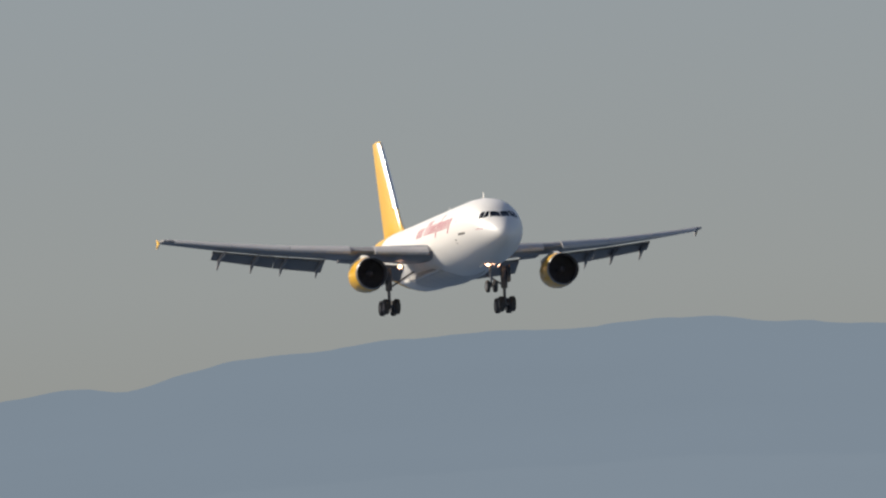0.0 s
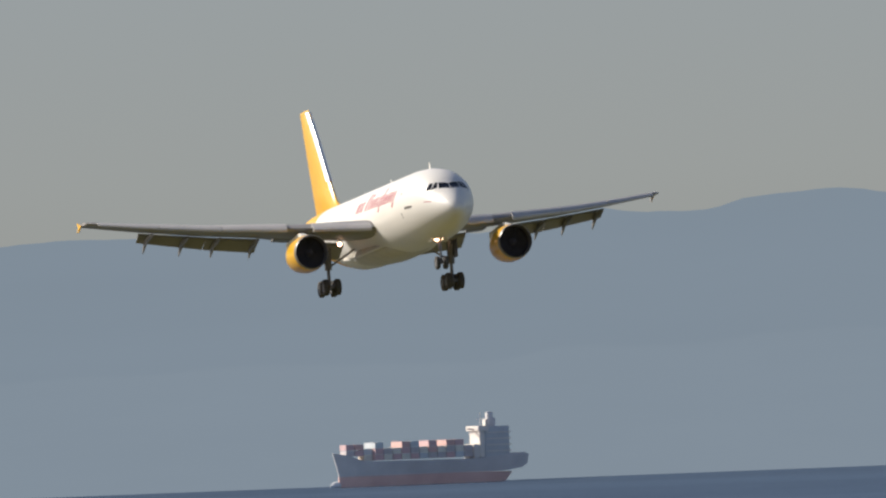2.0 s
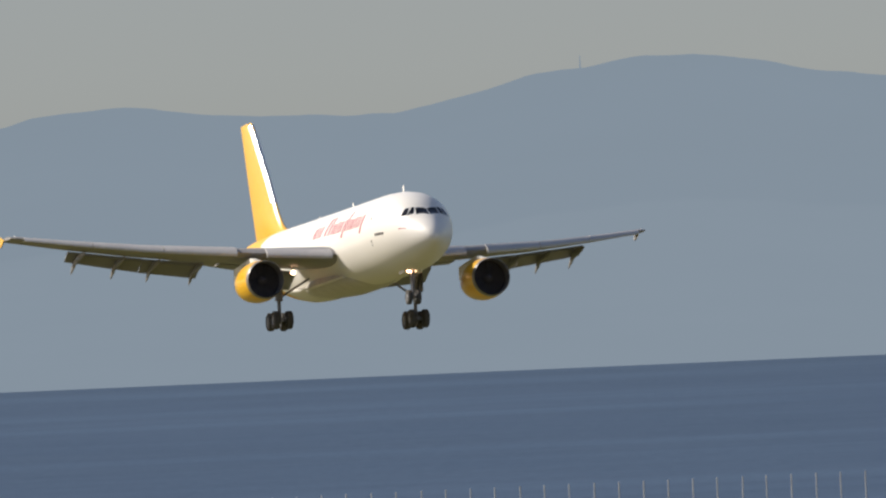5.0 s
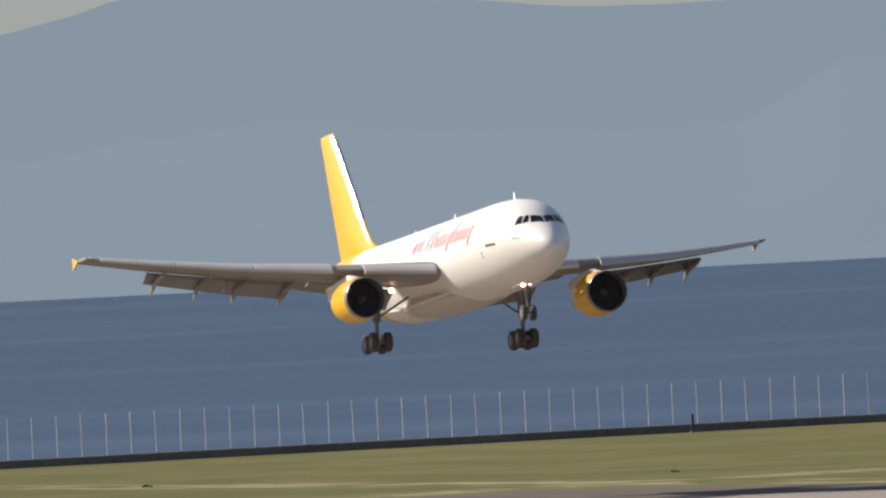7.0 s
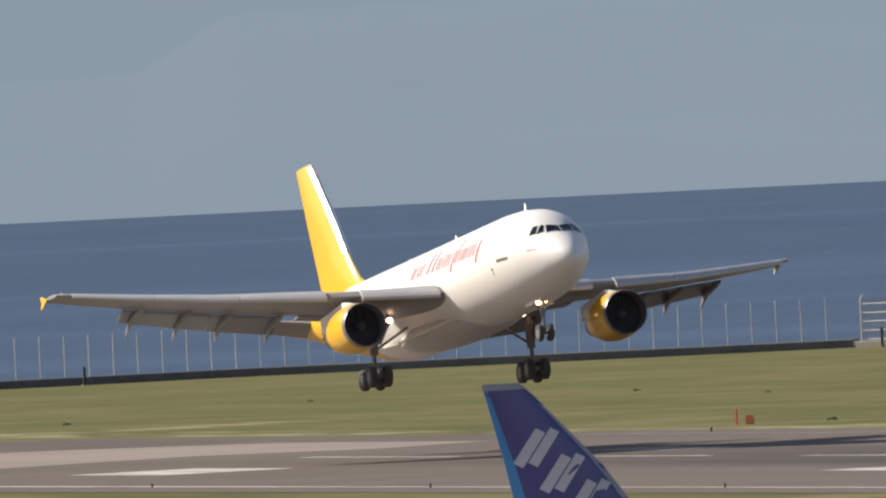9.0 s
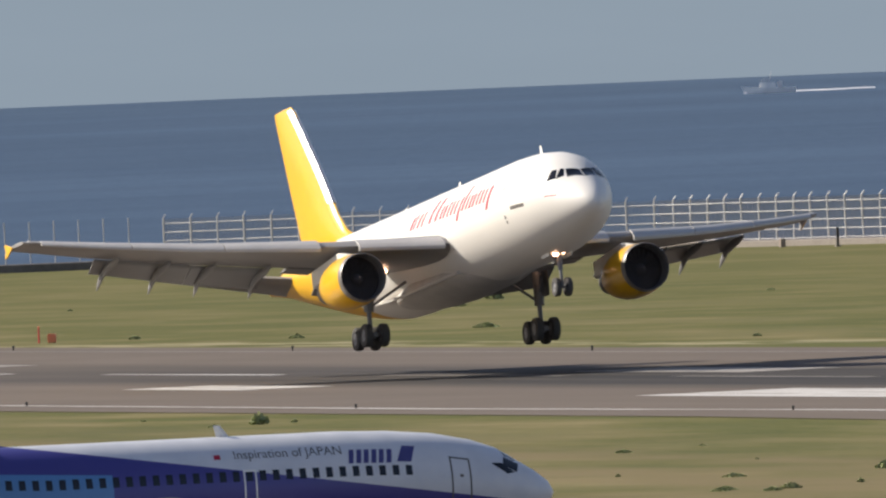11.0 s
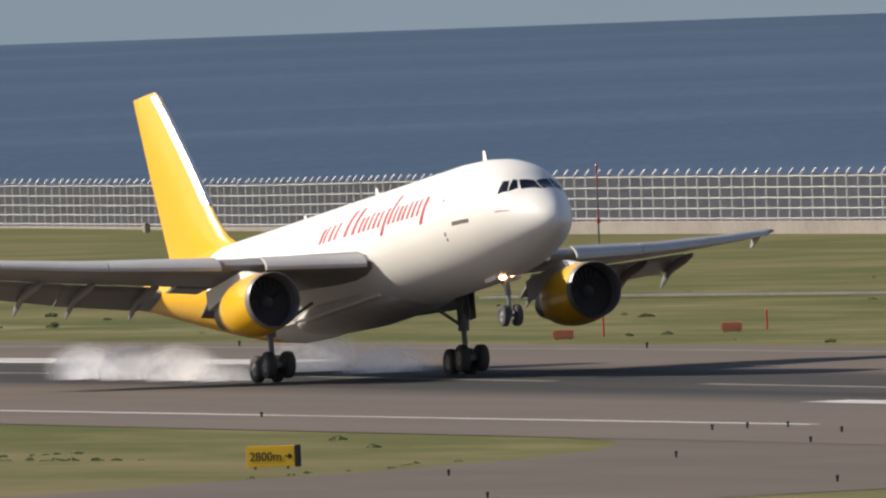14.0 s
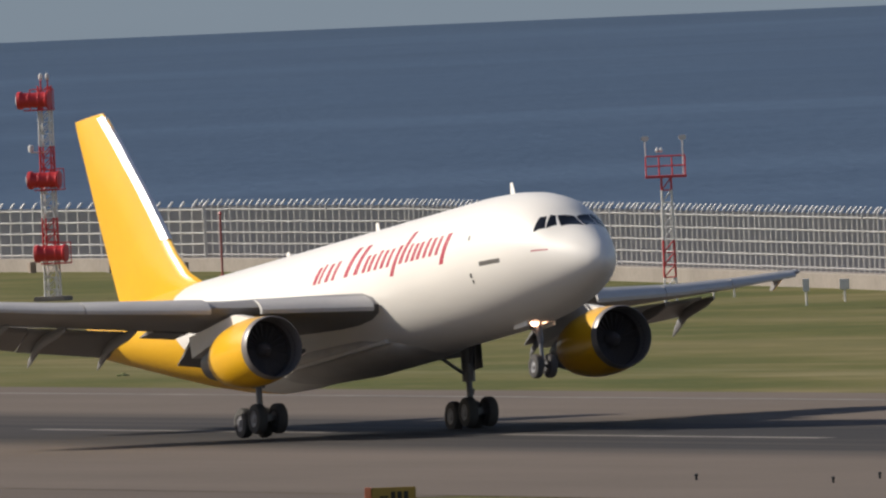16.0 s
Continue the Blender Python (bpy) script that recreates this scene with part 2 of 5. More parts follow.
WHITE, YELLOW = (0.87, 0.835, 0.775), (0.92, 0.50, 0.015)
SEA_LO, SEA_HI = (0.060, 0.096, 0.156), (0.084, 0.126, 0.193)
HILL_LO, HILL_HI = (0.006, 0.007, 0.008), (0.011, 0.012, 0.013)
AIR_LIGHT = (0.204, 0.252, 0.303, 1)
GRASS, SEA, HILLS = make_grass(), make_sea(), make_hills()
ASPHALT = make_asphalt("runway asphalt", (0.126, 0.100, 0.079), (0.182, 0.145, 0.115), True)
TAXI = make_asphalt("taxiway asphalt", (0.108, 0.085, 0.067), (0.165, 0.131, 0.103), False)
PALE = make_asphalt("pale concrete", (0.25, 0.205, 0.17), (0.37, 0.305, 0.255), False)
LIVERY = make_livery(WHITE, YELLOW, -38.6, 0.17)
PAINT_Y = surface("yellow paint", YELLOW, 0.3, coat=0.3, spread=0.04)
PAINT_W = surface("white paint", WHITE, 0.35, spread=0.05)
# wing and flaps darkened, slats lightened: underside shade put into the colours
WING_G = surface("grey wing paint", (0.29, 0.28, 0.275), 0.5, spread=0.08, scale=0.6)
FLAP_G = surface("flap paint darkened for shade", (0.225, 0.22, 0.22), 0.45, spread=0.1, scale=0.6)
SLAT_M = surface("worn slat metal", (0.55, 0.53, 0.51), 0.45, 0.12, spread=0.08)
LIP = surface("worn intake lip", (0.26, 0.24, 0.23), 0.4, 0.35, spread=0.05)
DARK = surface("dark intake", (0.13, 0.112, 0.113), 0.9)
BLADE = surface("fan blade", (0.10, 0.087, 0.088), 0.8)
STEEL = surface("gear steel", (0.17, 0.165, 0.165), 0.45, 0.4)
TYRE = surface("tyre rubber", (0.07, 0.066, 0.063), 0.85, bump=0.2)
HUB = surface("wheel hub", (0.19, 0.19, 0.2), 0.55, 0.3)
GLASS = surface("cockpit glass", (0.006, 0.007, 0.01), 0.08, spread=0.02, specular=0.6)
RED_INK = surface("red lettering", (0.42, 0.016, 0.045), 0.5, spread=0.05)
GREY_INK = surface("grey marking", (0.12, 0.11, 0.1), 0.5)
LAMP_ON = glowing("landing light", (1.0, 0.56, 0.34), 9.0)
FIN_EDGE = surface("fin edge whitened for glare", (0.93, 0.92, 0.92), 0.28, 0.25, spread=0.03)
BELLY_G = surface("belly paint greyed for shade", (0.62, 0.59, 0.55), 0.5, spread=0.12)
WORN = surface("worn runway paint", (0.2, 0.178, 0.155), 0.85, spread=0.4, scale=0.25, fine=3)
FAINT = surface("rubbed runway paint", (0.31, 0.28, 0.25), 0.85, spread=0.35, scale=0.25, fine=3)
LINE = make_line_paint()
CONC = surface("weathered concrete", (0.25, 0.22, 0.19), 0.9, spread=0.22, scale=0.2, fine=3, bump=0.3)
KERB_D = surface("dark sea wall", (0.13, 0.12, 0.115), 0.9, spread=0.3, scale=0.2, fine=2, bump=0.3)
FENCE = surface("galvanised fence", (0.56, 0.545, 0.53), 0.5, 0.2, spread=0.1)
FENCE_D = surface("weathered fence post", (0.48, 0.48, 0.49), 0.5, 0.2, spread=0.1)
POST_D = surface("dark marker post", (0.02, 0.02, 0.022), 0.7)
ORANGE = surface("orange marker", (0.78, 0.25, 0.13), 0.5, spread=0.1)
RED = surface("red tower paint", (0.55, 0.03, 0.035), 0.45, spread=0.1)
TOWER_W = surface("white tower paint", (0.7, 0.68, 0.66), 0.5, spread=0.1)
BUSH = surface("dark weed leaves", (0.30, 0.33, 0.15), 0.95, spread=0.4, scale=1.0, fine=6)
STRAW = surface("dry grass blades", (0.2, 0.165, 0.08), 0.9, spread=0.3, scale=0.3, fine=4)
SIGN_Y = surface("yellow sign face", (0.85, 0.52, 0.015), 0.5, spread=0.05)
SIGN_B = surface("black sign ink", (0.012, 0.012, 0.012), 0.6)
BLUE = surface("deep blue tail paint", (0.066, 0.062, 0.21), 0.35, coat=0.2, spread=0.06)
SKYB = surface("light blue tail paint", (0.06, 0.25, 0.52), 0.35, spread=0.06)
MARK_G = surface("pale grey mark", (0.52, 0.52, 0.55), 0.45, spread=0.05)
GREY_A = surface("grey airliner paint", (0.3, 0.31, 0.33), 0.4, spread=0.08)
BROWN = surface("sooty exhaust metal", (0.1, 0.085, 0.075), 0.6, 0.3)

# ---- shape helpers ----
def link_mesh(name, bm, material, smooth=True):
    bmesh.ops.recalc_face_normals(bm, faces=bm.faces)
    me = bpy.data.meshes.new(name)
    bm.to_mesh(me)
    bm.free()
    me.materials.append(material)
    for p in me.polygons:
        p.use_smooth = smooth
    if smooth:
        me.set_sharp_from_angle(angle=radians(38))
    return new(name, me)


def part(name, bm, material, parent, label="", smooth=True, at=None):
    ob = link_mesh(name, bm, material, smooth)
    ob.parent = parent
    if at is not None:
        ob.matrix_basis = at
    if label:
        tagged(ob, label)
    return ob


def thing(name, m, label, category, group="", kind=""):
    ob = new(name)
    ob.empty_display_size = 0.5
    ob.matrix_basis = m
    return tagged(ob, label, category, group, kind)


def loft(rings, bm=None, cap=True, closed=True):
    bm = bm or bmesh.new()
    vs = [[bm.verts.new(p) for p in r] for r in rings]
    n = len(rings[0])
    for a, b in zip(vs, vs[1:]):
        for i in range(n if closed else n - 1):
            j = (i + 1) % n
            bm.faces.new((a[i], a[j], b[j], b[i]))
    if cap:
        for r in (vs[0], vs[-1]):
            bm.faces.new(r)
    return bm


def box(x0, x1, y0, y1, z0, z1, bm=None, bevel=0.0):
    bm = bm or bmesh.new()
    r = bmesh.ops.create_cube(bm, size=1.0)["verts"]
    for v in r:
        v.co = Vector((x0 if v.co.x < 0 else x1, y0 if v.co.y < 0 else y1, z0 if v.co.z < 0 else z1))
    if bevel:
        bmesh.ops.bevel(bm, geom=list({e for v in r for e in v.link_edges}), offset=bevel, segments=2, affect="EDGES")
    return bm


def tube(a, b, r0, r1=None, n=12, bm=None):
    a, b = Vector(a), Vector(b)
    r1 = r0 if r1 is None else r1
    q = (b - a).to_track_quat("Z", "Y")
    rings = []
    for c, r in ((a, r0), (b, r1)):
        rings.append([c + q @ Vector((r * math.cos(k * math.tau / n), r * math.sin(k * math.tau / n), 0)) for k in range(n)])
    return loft(rings, bm)


def turned(profile, axis="X", n=32, centre=(0, 0, 0), cap=False):
    """A body of revolution: profile rows of (along, radius)."""
    c = Vector(centre)
    rings = []
    for s, r in profile:
        ring = []
        for k in range(n):
            a = k * math.tau / n
            u, v = r * math.cos(a), r * math.sin(a)
            ring.append(c + (Vector((s, u, v)) if axis == "X" else Vector((u, s, v)) if axis == "Y" else Vector((u, v, s))))
        rings.append(ring)
    return loft(rings, cap=cap)


def table(rows, x):
    """Straight-line values between rows of (x, values...), x falling or rising."""
    xs = [r[0] for r in rows]
    order = np.argsort(xs)
    return [float(np.interp(x, np.array(xs)[order], np.array([r[k] for r in rows])[order])) for k in range(1, len(rows[0]))]


def smooth_table(rows, x):
    """The same with soft bends."""
    return [sum(table(rows, x + d)[k] for d in (-0.35, 0, 0.35)) / 3 for k in range(len(rows[0]) - 1)]

# ---- ground, runway, sea, hills ----
def ground_z(x):
    return -0.0035 * max(0.0, -1230.0 - x)


def sheet(name, outline, lift, material, label, category, step=40.0, z_of=None):
    """A flat area with the ground's gentle fall, cut in strips along x."""
    z_of = z_of or ground_z
    bm = bmesh.new()
    bm.faces.new([bm.verts.new((x, y, 0)) for x, y in outline])
    xs = [p[0] for p in outline]
    x = math.ceil(min(xs) / step) * step
    while x < max(xs):
        bmesh.ops.bisect_plane(bm, geom=bm.verts[:] + bm.edges[:] + bm.faces[:], plane_co=(x, 0, 0), plane_no=(1, 0, 0))
        x += step
    for v in bm.verts:
        v.co.z = z_of(v.co.x) + lift
    ob = link_mesh(name, bm, material, False)
    for p in ob.data.polygons:
        if p.normal.z < 0:
            p.flip()
    return tagged(ob, label, category, kind="structure")


# the line of the sea wall, from the runway's end round to the near shore
SHORE = [(-2112, 250), (-2100, 560), (-2078, 602), (-2038, 630), (-1942, 650), (-1890, 645), (-1750, 626), (-1650, 621),
         (-1563, 613.5), (-1514, 606), (-1364, 572), (-1150, 520), (-600, 470), (200, 420)]
ground = sheet("ground", [(200, -120), *reversed(SHORE[:-1]), (-2112, -120)][:1] + [(200, 420)] + list(reversed(SHORE[:-1])) + [(-2112, -120)], -0.03, GRASS,
               "sunlit airfield grass, green with dry straw-coloured patches", "grass")
NEAR, FAR = 385.5, 459.0
runway = sheet("runway", [(-1625, NEAR), (200, NEAR), (200, FAR), (-1625, FAR)], 0.0, ASPHALT,
               "grey-brown asphalt runway darkened by tyre rubber", "runway")
sheet("runway_end", [(-1760, NEAR), (-1625.05, NEAR), (-1625.05, FAR), (-1662, FAR - 6), (-1738, FAR - 8), (-1760, FAR - 12)], 0.0, TAXI,
      "brown asphalt at the runway's landing end", "runway")
sheet("concrete_apron", [(-1590, 387.5), (-1598, 400), (-1610, 415), (-1618, 427), (-1608, 436), (-1616, 445), (-1662, 444), (-1680, 436), (-1697, 424), (-1707, 416), (-1722, 400), (-1722, 387.5)], 0.006, PALE,
      "pale weathered concrete across the runway's end", "runway")
# the taxiway that leaves the runway at a slant
turn = [(-1072, 385.45), (-1064, 385.2), (-1057.5, 384.4), (-1051.5, 382.5), (-1041.5, 377.9), (-1031, 370.3), (-1023.5, 362.9), (-1018, 354.4), (-1010, 345.2), (-1000, 328),
        (-985, 280), (-900, 280), (-940, 325), (-952, 341), (-959, 352), (-962, 362), (-963, 372), (-962, 380), (-957, 385.45)]
sheet("taxiway", turn, -0.01, TAXI, "worn asphalt taxiway turning off the runway", "taxiway", 20)
apron = sheet("apron", [(-1140, -110), (-700, -110), (-700, 300), (-1140, 300)], -0.015, TAXI, "grey asphalt apron where an airliner waits", "apron")

# runway paint
def stripe(name, x0, x1, y0, y1, label="white paint line on the runway", paint=None):
    return sheet(name, [(x0, y0), (x1, y0), (x1, y1), (x0, y1)], 0.012, paint or LINE, label, "runway marking")


sheet("edge_line", [(-1625, 391.4), (-1300, 390.2), (-1069, 397.2), (-1069, 397.9), (-1300, 391.0), (-1625, 392.2)], 0.012, LINE, "white paint line on the runway", "runway marking")
stripe("edge_line", -880, 200, 393.6, 394.5)
stripe("edge_line", -1625, 200, 453.0, 453.9, "faded paint line on the runway", WORN)
for k in range(12):
    stripe("centre_dash", -1585 + 53.5 * k, -1551 + 53.5 * k, 424.6, 425.5, "worn white centre line dash", LINE if k < 3 else WORN)
for x0, x1, y0, y1 in ((-1312, -1252, 404.5, 413.0), (-1316, -1248, 435.5, 440.5), (-1404, -1374, 429.5, 435.0), (-1416, -1393, 408.0, 413.0),
                       (-1560, -1538, 404.0, 412.0), (-1112, -1089, 412.8, 415.2), (-1550, -1530, 431.5, 436.0)):
    stripe("touchdown_bar", x0, x1, y0, y1, "broad white touchdown bar with worn edges", FAINT if x0 in (-1404, -1550) else LINE)

# sea: a sheet out to the horizon
def sea_sheet():
    bm = bmesh.new()
    rings = []
    for r in (900, 1300, 1700, 2100, 2600, 3200, 3800, 4499.7):
        rings.append([(-r * math.cos(a), r * math.sin(a), -6.0) for a in np.radians(np.linspace(-10, 100, 111))])
    loft(rings, bm, cap=False, closed=False)
    return tagged(link_mesh("water", bm, SEA, False), "dark blue open sea with faint wind lanes", "sea", kind="structure")


sea_sheet()

# hills beyond the sea: bearing and height of the ridge, in degrees seen from the terrace
RIDGE = [(6.0, 0.05), (9.6, 0.0), (9.961, 0.032), (10.079, 0.057), (10.195, 0.040), (10.408, 0.099), (10.525, 0.106), (10.643, 0.117), (10.76, 0.130),
         (10.971, 0.141), (11.158, 0.138), (11.217, 0.149), (11.393, 0.156), (11.463, 0.151), (11.533, 0.137), (11.591, 0.139), (11.673, 0.130), (11.83, 0.124),
         (11.879, 0.129), (11.927, 0.147), (11.974, 0.167), (12.033, 0.169), (12.161, 0.155), (12.273, 0.153), (12.321, 0.157), (12.38, 0.176), (12.556, 0.190), (12.637, 0.181),
         (12.73, 0.166), (12.983, 0.154), (13.135, 0.154), (13.312, 0.190), (13.407, 0.223), (13.513, 0.228), (13.619, 0.249), (13.748, 0.250), (13.888, 0.232), (14.004, 0.204),
         (14.206, 0.181), (14.341, 0.163), (14.520, 0.156), (14.708, 0.160), (14.9, 0.34), (16.4, 0.33), (17.5, 0.27), (25.0, 0.26), (42.0, 0.24)]


def hills():
    bm = bmesh.new()
    rings = []
    bears = np.linspace(6.0, 60.0, 2161)
    tops = [smooth_ridge(b) for b in bears]
    for k in range(13):
        s = k / 12
        r = 4560 + 400 * s
        ring = []
        for b, top in zip(bears, tops):
            a = radians(b)
            n1 = noise.fractal(Vector((b * 2.2 + s * 3.0, s * 4.0, 3.1)), 0.9, 2.0, 4)
            h = (H + r * math.tan(radians(top))) * s + (n1 * 0.25 * s * (1 - s)) + noise.fractal(Vector((b * 9, 1.0, s)), 1.0, 2.0, 5) * 0.35 * s
            ring.append((-r * math.cos(a), r * math.sin(a), -8.0 + (h + 8.0 * s)))
        rings.append(ring)
    loft(rings, bm, cap=False, closed=False)
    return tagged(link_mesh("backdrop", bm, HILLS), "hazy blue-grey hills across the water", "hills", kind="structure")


def smooth_ridge(b):
    return sum(table(RIDGE, b + d)[0] * w for d, w in ((-0.024, 1), (-0.012, 2), (0, 3), (0.012, 2), (0.024, 1))) / 9


hills()


# the bright haze of the low sky behind the hills
def low_sky():
    m, n, l, bs = node_mat("low hazy sky")
    co = n.new("ShaderNodeTexCoord")
    sep = n.new("ShaderNodeSeparateXYZ")
    l.new(co.outputs["Object"], sep.inputs[0])
    up = n.new("ShaderNodeMapRange")
    up.inputs["From Min"].default_value, up.inputs["From Max"].default_value = 25.0, 110.0
    l.new(sep.outputs["Z"], up.inputs["Value"])
    col = ramp_node(n, l, up.outputs[0], [(0.0, (0.300, 0.309, 0.292)), (0.25, (0.309, 0.326, 0.319)), (1.0, (0.297, 0.335, 0.358))])
    bs.inputs["Base Color"].default_value = (0, 0, 0, 1)
    bs.inputs["Specular IOR Level"].default_value = 0.0
    l.new(col, bs.inputs["Emission Color"])
    bs.inputs["Emission Strength"].default_value = 1.0
    rings = [[(-4982 * math.cos(a), 4982 * math.sin(a), z) for a in np.radians(np.linspace(4, 62, 117))] for z in (-8, 60, 160, 300)]
    return tagged(link_mesh("backdrop_sky", loft(rings, cap=False, closed=False), m), "pale grey haze of the low sky", "sky", kind="structure")


low_sky()

# ---- the landing cargo jet ----
# body axes: x forward from the nose tip, y to port, z up from the fuselage's axis; the keyed origin lies under the main wheels
BODY_AT = Matrix.Translation((24.55, 0, 5.40))
FUSELAGE = [  # station, top, bottom, half width
    (-0.30, -0.84, -0.94, 0.04), (-0.42, -0.54, -1.18, 0.32), (-0.8, -0.14, -1.42, 0.64), (-1.35, 0.26, -1.66, 0.95), (-2.0, 0.66, -1.89, 1.27),
    (-2.7, 1.02, -2.08, 1.58), (-3.3, 1.54, -2.22, 1.82), (-3.9, 1.92, -2.35, 2.03), (-4.8, 2.28, -2.49, 2.28), (-6.0, 2.54, -2.64, 2.51),
    (-7.6, 2.72, -2.75, 2.70), (-9.8, 2.81, -2.82, 2.82), (-30.0, 2.82, -2.82, 2.82), (-32.5, 2.82, -2.70, 2.82), (-35.0, 2.82, -2.36, 2.80), (-38.0, 2.82, -1.80, 2.72), (-41.0, 2.81, -1.14, 2.52),
    (-44.0, 2.76, -0.44, 2.20), (-47.0, 2.64, 0.26, 1.76), (-50.0, 2.42, 0.94, 1.20), (-52.5, 2.14, 1.40, 0.66), (-54.0, 1.90, 1.64, 0.20)]
FUSELAGE = [(x, t - max(0, x + 39.8) * 0.011, b - max(0, x + 39.8) * 0.011, w) for x, t, b, w in FUSELAGE]


def hull_point(rows, x, angle, out=0.0):
    """A point on a lofted hull; the angle runs from the starboard side (0) over the crown (90)."""
    top, bottom, half = table(rows, x)
    mid, up = (top + bottom) / 2, (top - bottom) / 2
    return Vector((x, -(half + out) * math.cos(radians(angle)), mid + (up + out) * math.sin(radians(angle))))


def hull(rows, n=56):
    xs = [r[0] for r in rows]
    fine = []
    for a, b in zip(xs, xs[1:]):
        k = max(1, min(6, int(abs(b - a) / 1.5)))
        fine += [a + (b - a) * i / k for i in range(k)]
    fine.append(xs[-1])
    return loft([[hull_point(rows, x, 360 * i / n) for i in range(n)] for x in fine])


def skin_patch(rows, corners, out=0.012, n=6):
    """A thin plate that follows the hull; corners as (x, angle) in order."""
    (x0, a0), (x1, a1), (x2, a2), (x3, a3) = corners
    bm = bmesh.new()
    grids = []
    for lift in (out, -0.02):
        grid = []
        for i in range(n + 1):
            s, row = i / n, []
            for j in range(n + 1):
                t = j / n
                x = (x0 * (1 - s) + x1 * s) * (1 - t) + (x3 * (1 - s) + x2 * s) * t
                a = (a0 * (1 - s) + a1 * s) * (1 - t) + (a3 * (1 - s) + a2 * s) * t
                row.append(bm.verts.new(hull_point(rows, x, a, lift)))
            grid.append(row)
        grids.append(grid)
        for i in range(n):
            for j in range(n):
                bm.faces.new((grid[i][j], grid[i + 1][j], grid[i + 1][j + 1], grid[i][j + 1]))
    top, low = grids
    for i in range(n):
        for a, b, c, d in ((top[i][0], top[i + 1][0], low[i + 1][0], low[i][0]), (top[i][n], top[i + 1][n], low[i + 1][n], low[i][n]),
                           (top[0][i], top[0][i + 1], low[0][i + 1], low[0][i]), (top[n][i], top[n][i + 1], low[n][i + 1], low[n][i])):
            bm.faces.new((a, b, c, d))
    return bm


def aerofoil(le, te, z, thick, y, n=9, camber=0.015, upright=False):
    """A closed section from nose to tail; y is its place along the span."""
    chord = le - te
    pts = []
    for sgn in (1, -1):
        ks = range(n + 1) if sgn == 1 else range(n - 1, 0, -1)
        for k in ks:
            c = (1 - math.cos(math.pi * k / n)) / 2
            h = 5 * thick * (0.2969 * math.sqrt(c) - 0.126 * c - 0.3516 * c * c + 0.2843 * c ** 3 - 0.1015 * c ** 4)
            v = (sgn * h + camber * 4 * c * (1 - c)) * chord
            pts.append(Vector((le - c * chord, v, y)) if upright else Vector((le - c * chord, y, z + v)))
    return pts


WING = [  # span station, leading edge, trailing edge, height, thickness
    (1.5, -15.9, -27.4, -1.12, 0.12), (2.8, -16.7, -27.4, -0.98, 0.125), (7.9, -19.8, -27.5, -0.52, 0.11), (14.0, -23.45, -29.2, 0.18, 0.10), (18.5, -26.1, -30.5, 0.86, 0.10),
    (22.0, -28.2, -31.45, 1.46, 0.10), (22.4, -28.7, -31.5, 1.55, 0.07)]


def wing_mesh(side):
    rings = [aerofoil(le, te, z, th, side * y) for y, le, te, z, th in WING]
    return loft(rings)


def slat_mesh(side, y0, y1):
    rings = []
    for k in range(5):
        y = y0 + (y1 - y0) * k / 4
        le, te, z, th = table(WING, y)
        c = le - te
        w = min(0.78, c * 0.105)
        fx, fz = le + 0.22, z - 0.12
        rings.append([Vector((fx + dx * w, side * y, fz + dz * w)) for dx, dz in
                      ((0.25, -0.25), (0.32, -0.05), (0.22, 0.16), (-0.1, 0.42), (-0.7, 0.66), (-0.7, 0.60), (-0.15, 0.26), (0.05, 0.0), (0.05, -0.25))])
    return loft(rings)


def flap_mesh(side, y0, y1, c0, c1, angle, drop=0.35):
    rings = []
    a = radians(angle)
    for y, c in ((y0, c0), ((y0 + y1) / 2, (c0 + c1) / 2), (y1, c1)):
        le, te, z, th = table(WING, y)
        hx, hz = te + 0.75, z - drop
        ring = []
        for s, h in ((0, -0.02), (0.03, 0.08), (0.12, 0.115), (0.4, 0.085), (1.0, 0.01), (1.0, -0.004), (0.4, -0.03), (0.12, -0.05), (0.03, -0.055)):
            ring.append(Vector((hx - c * (s * math.cos(a) - h * math.sin(a)), side * y, hz - c * (s * math.sin(a) - h * math.cos(a)))))
        rings.append(ring)
    return loft(rings)


def fairing_mesh(side, y, size=1.0):
    le, te, z, th = table(WING, y)
    path = [(te + 3.0, z - 0.42, 0.05), (te + 2.2, z - 0.5, 0.13), (te + 1.0, z - 0.6, 0.16), (te + 0.2, z - 0.74, 0.15), (te - 0.4, z - 1.0, 0.15), (te - 0.9, z - 1.28, 0.10), (te - 1.2, z - 1.5, 0.02)]
    rings = [[Vector((x, side * y + 0.7 * r * size * math.cos(k * math.tau / 10), h + 1.6 * r * size * math.sin(k * math.tau / 10))) for k in range(10)] for x, h, r in path]
    return loft(rings)


def wheel(parent, x, y, z, r, w):
    prof = [(-w / 2, 0.55 * r), (-w / 2, 0.80 * r), (-w * 0.42, 0.94 * r), (-w * 0.25, r), (w * 0.25, r), (w * 0.42, 0.94 * r), (w / 2, 0.80 * r), (w / 2, 0.55 * r)]
    tyre = part("wheel", turned(prof, "Y", 28, (x, y, z)), TYRE, parent)
    hub = [(-w * 0.46, 0.0), (-w * 0.44, 0.2 * r), (-w * 0.36, 0.3 * r), (-w * 0.44, 0.56 * r), (w * 0.44, 0.56 * r), (w * 0.36, 0.3 * r), (w * 0.44, 0.2 * r), (w * 0.46, 0.0)]
    part("hub", turned(hub, "Y", 20, (x, y, z)), HUB, tyre)
    return tyre


jet_lamp, jet_wing = [], []


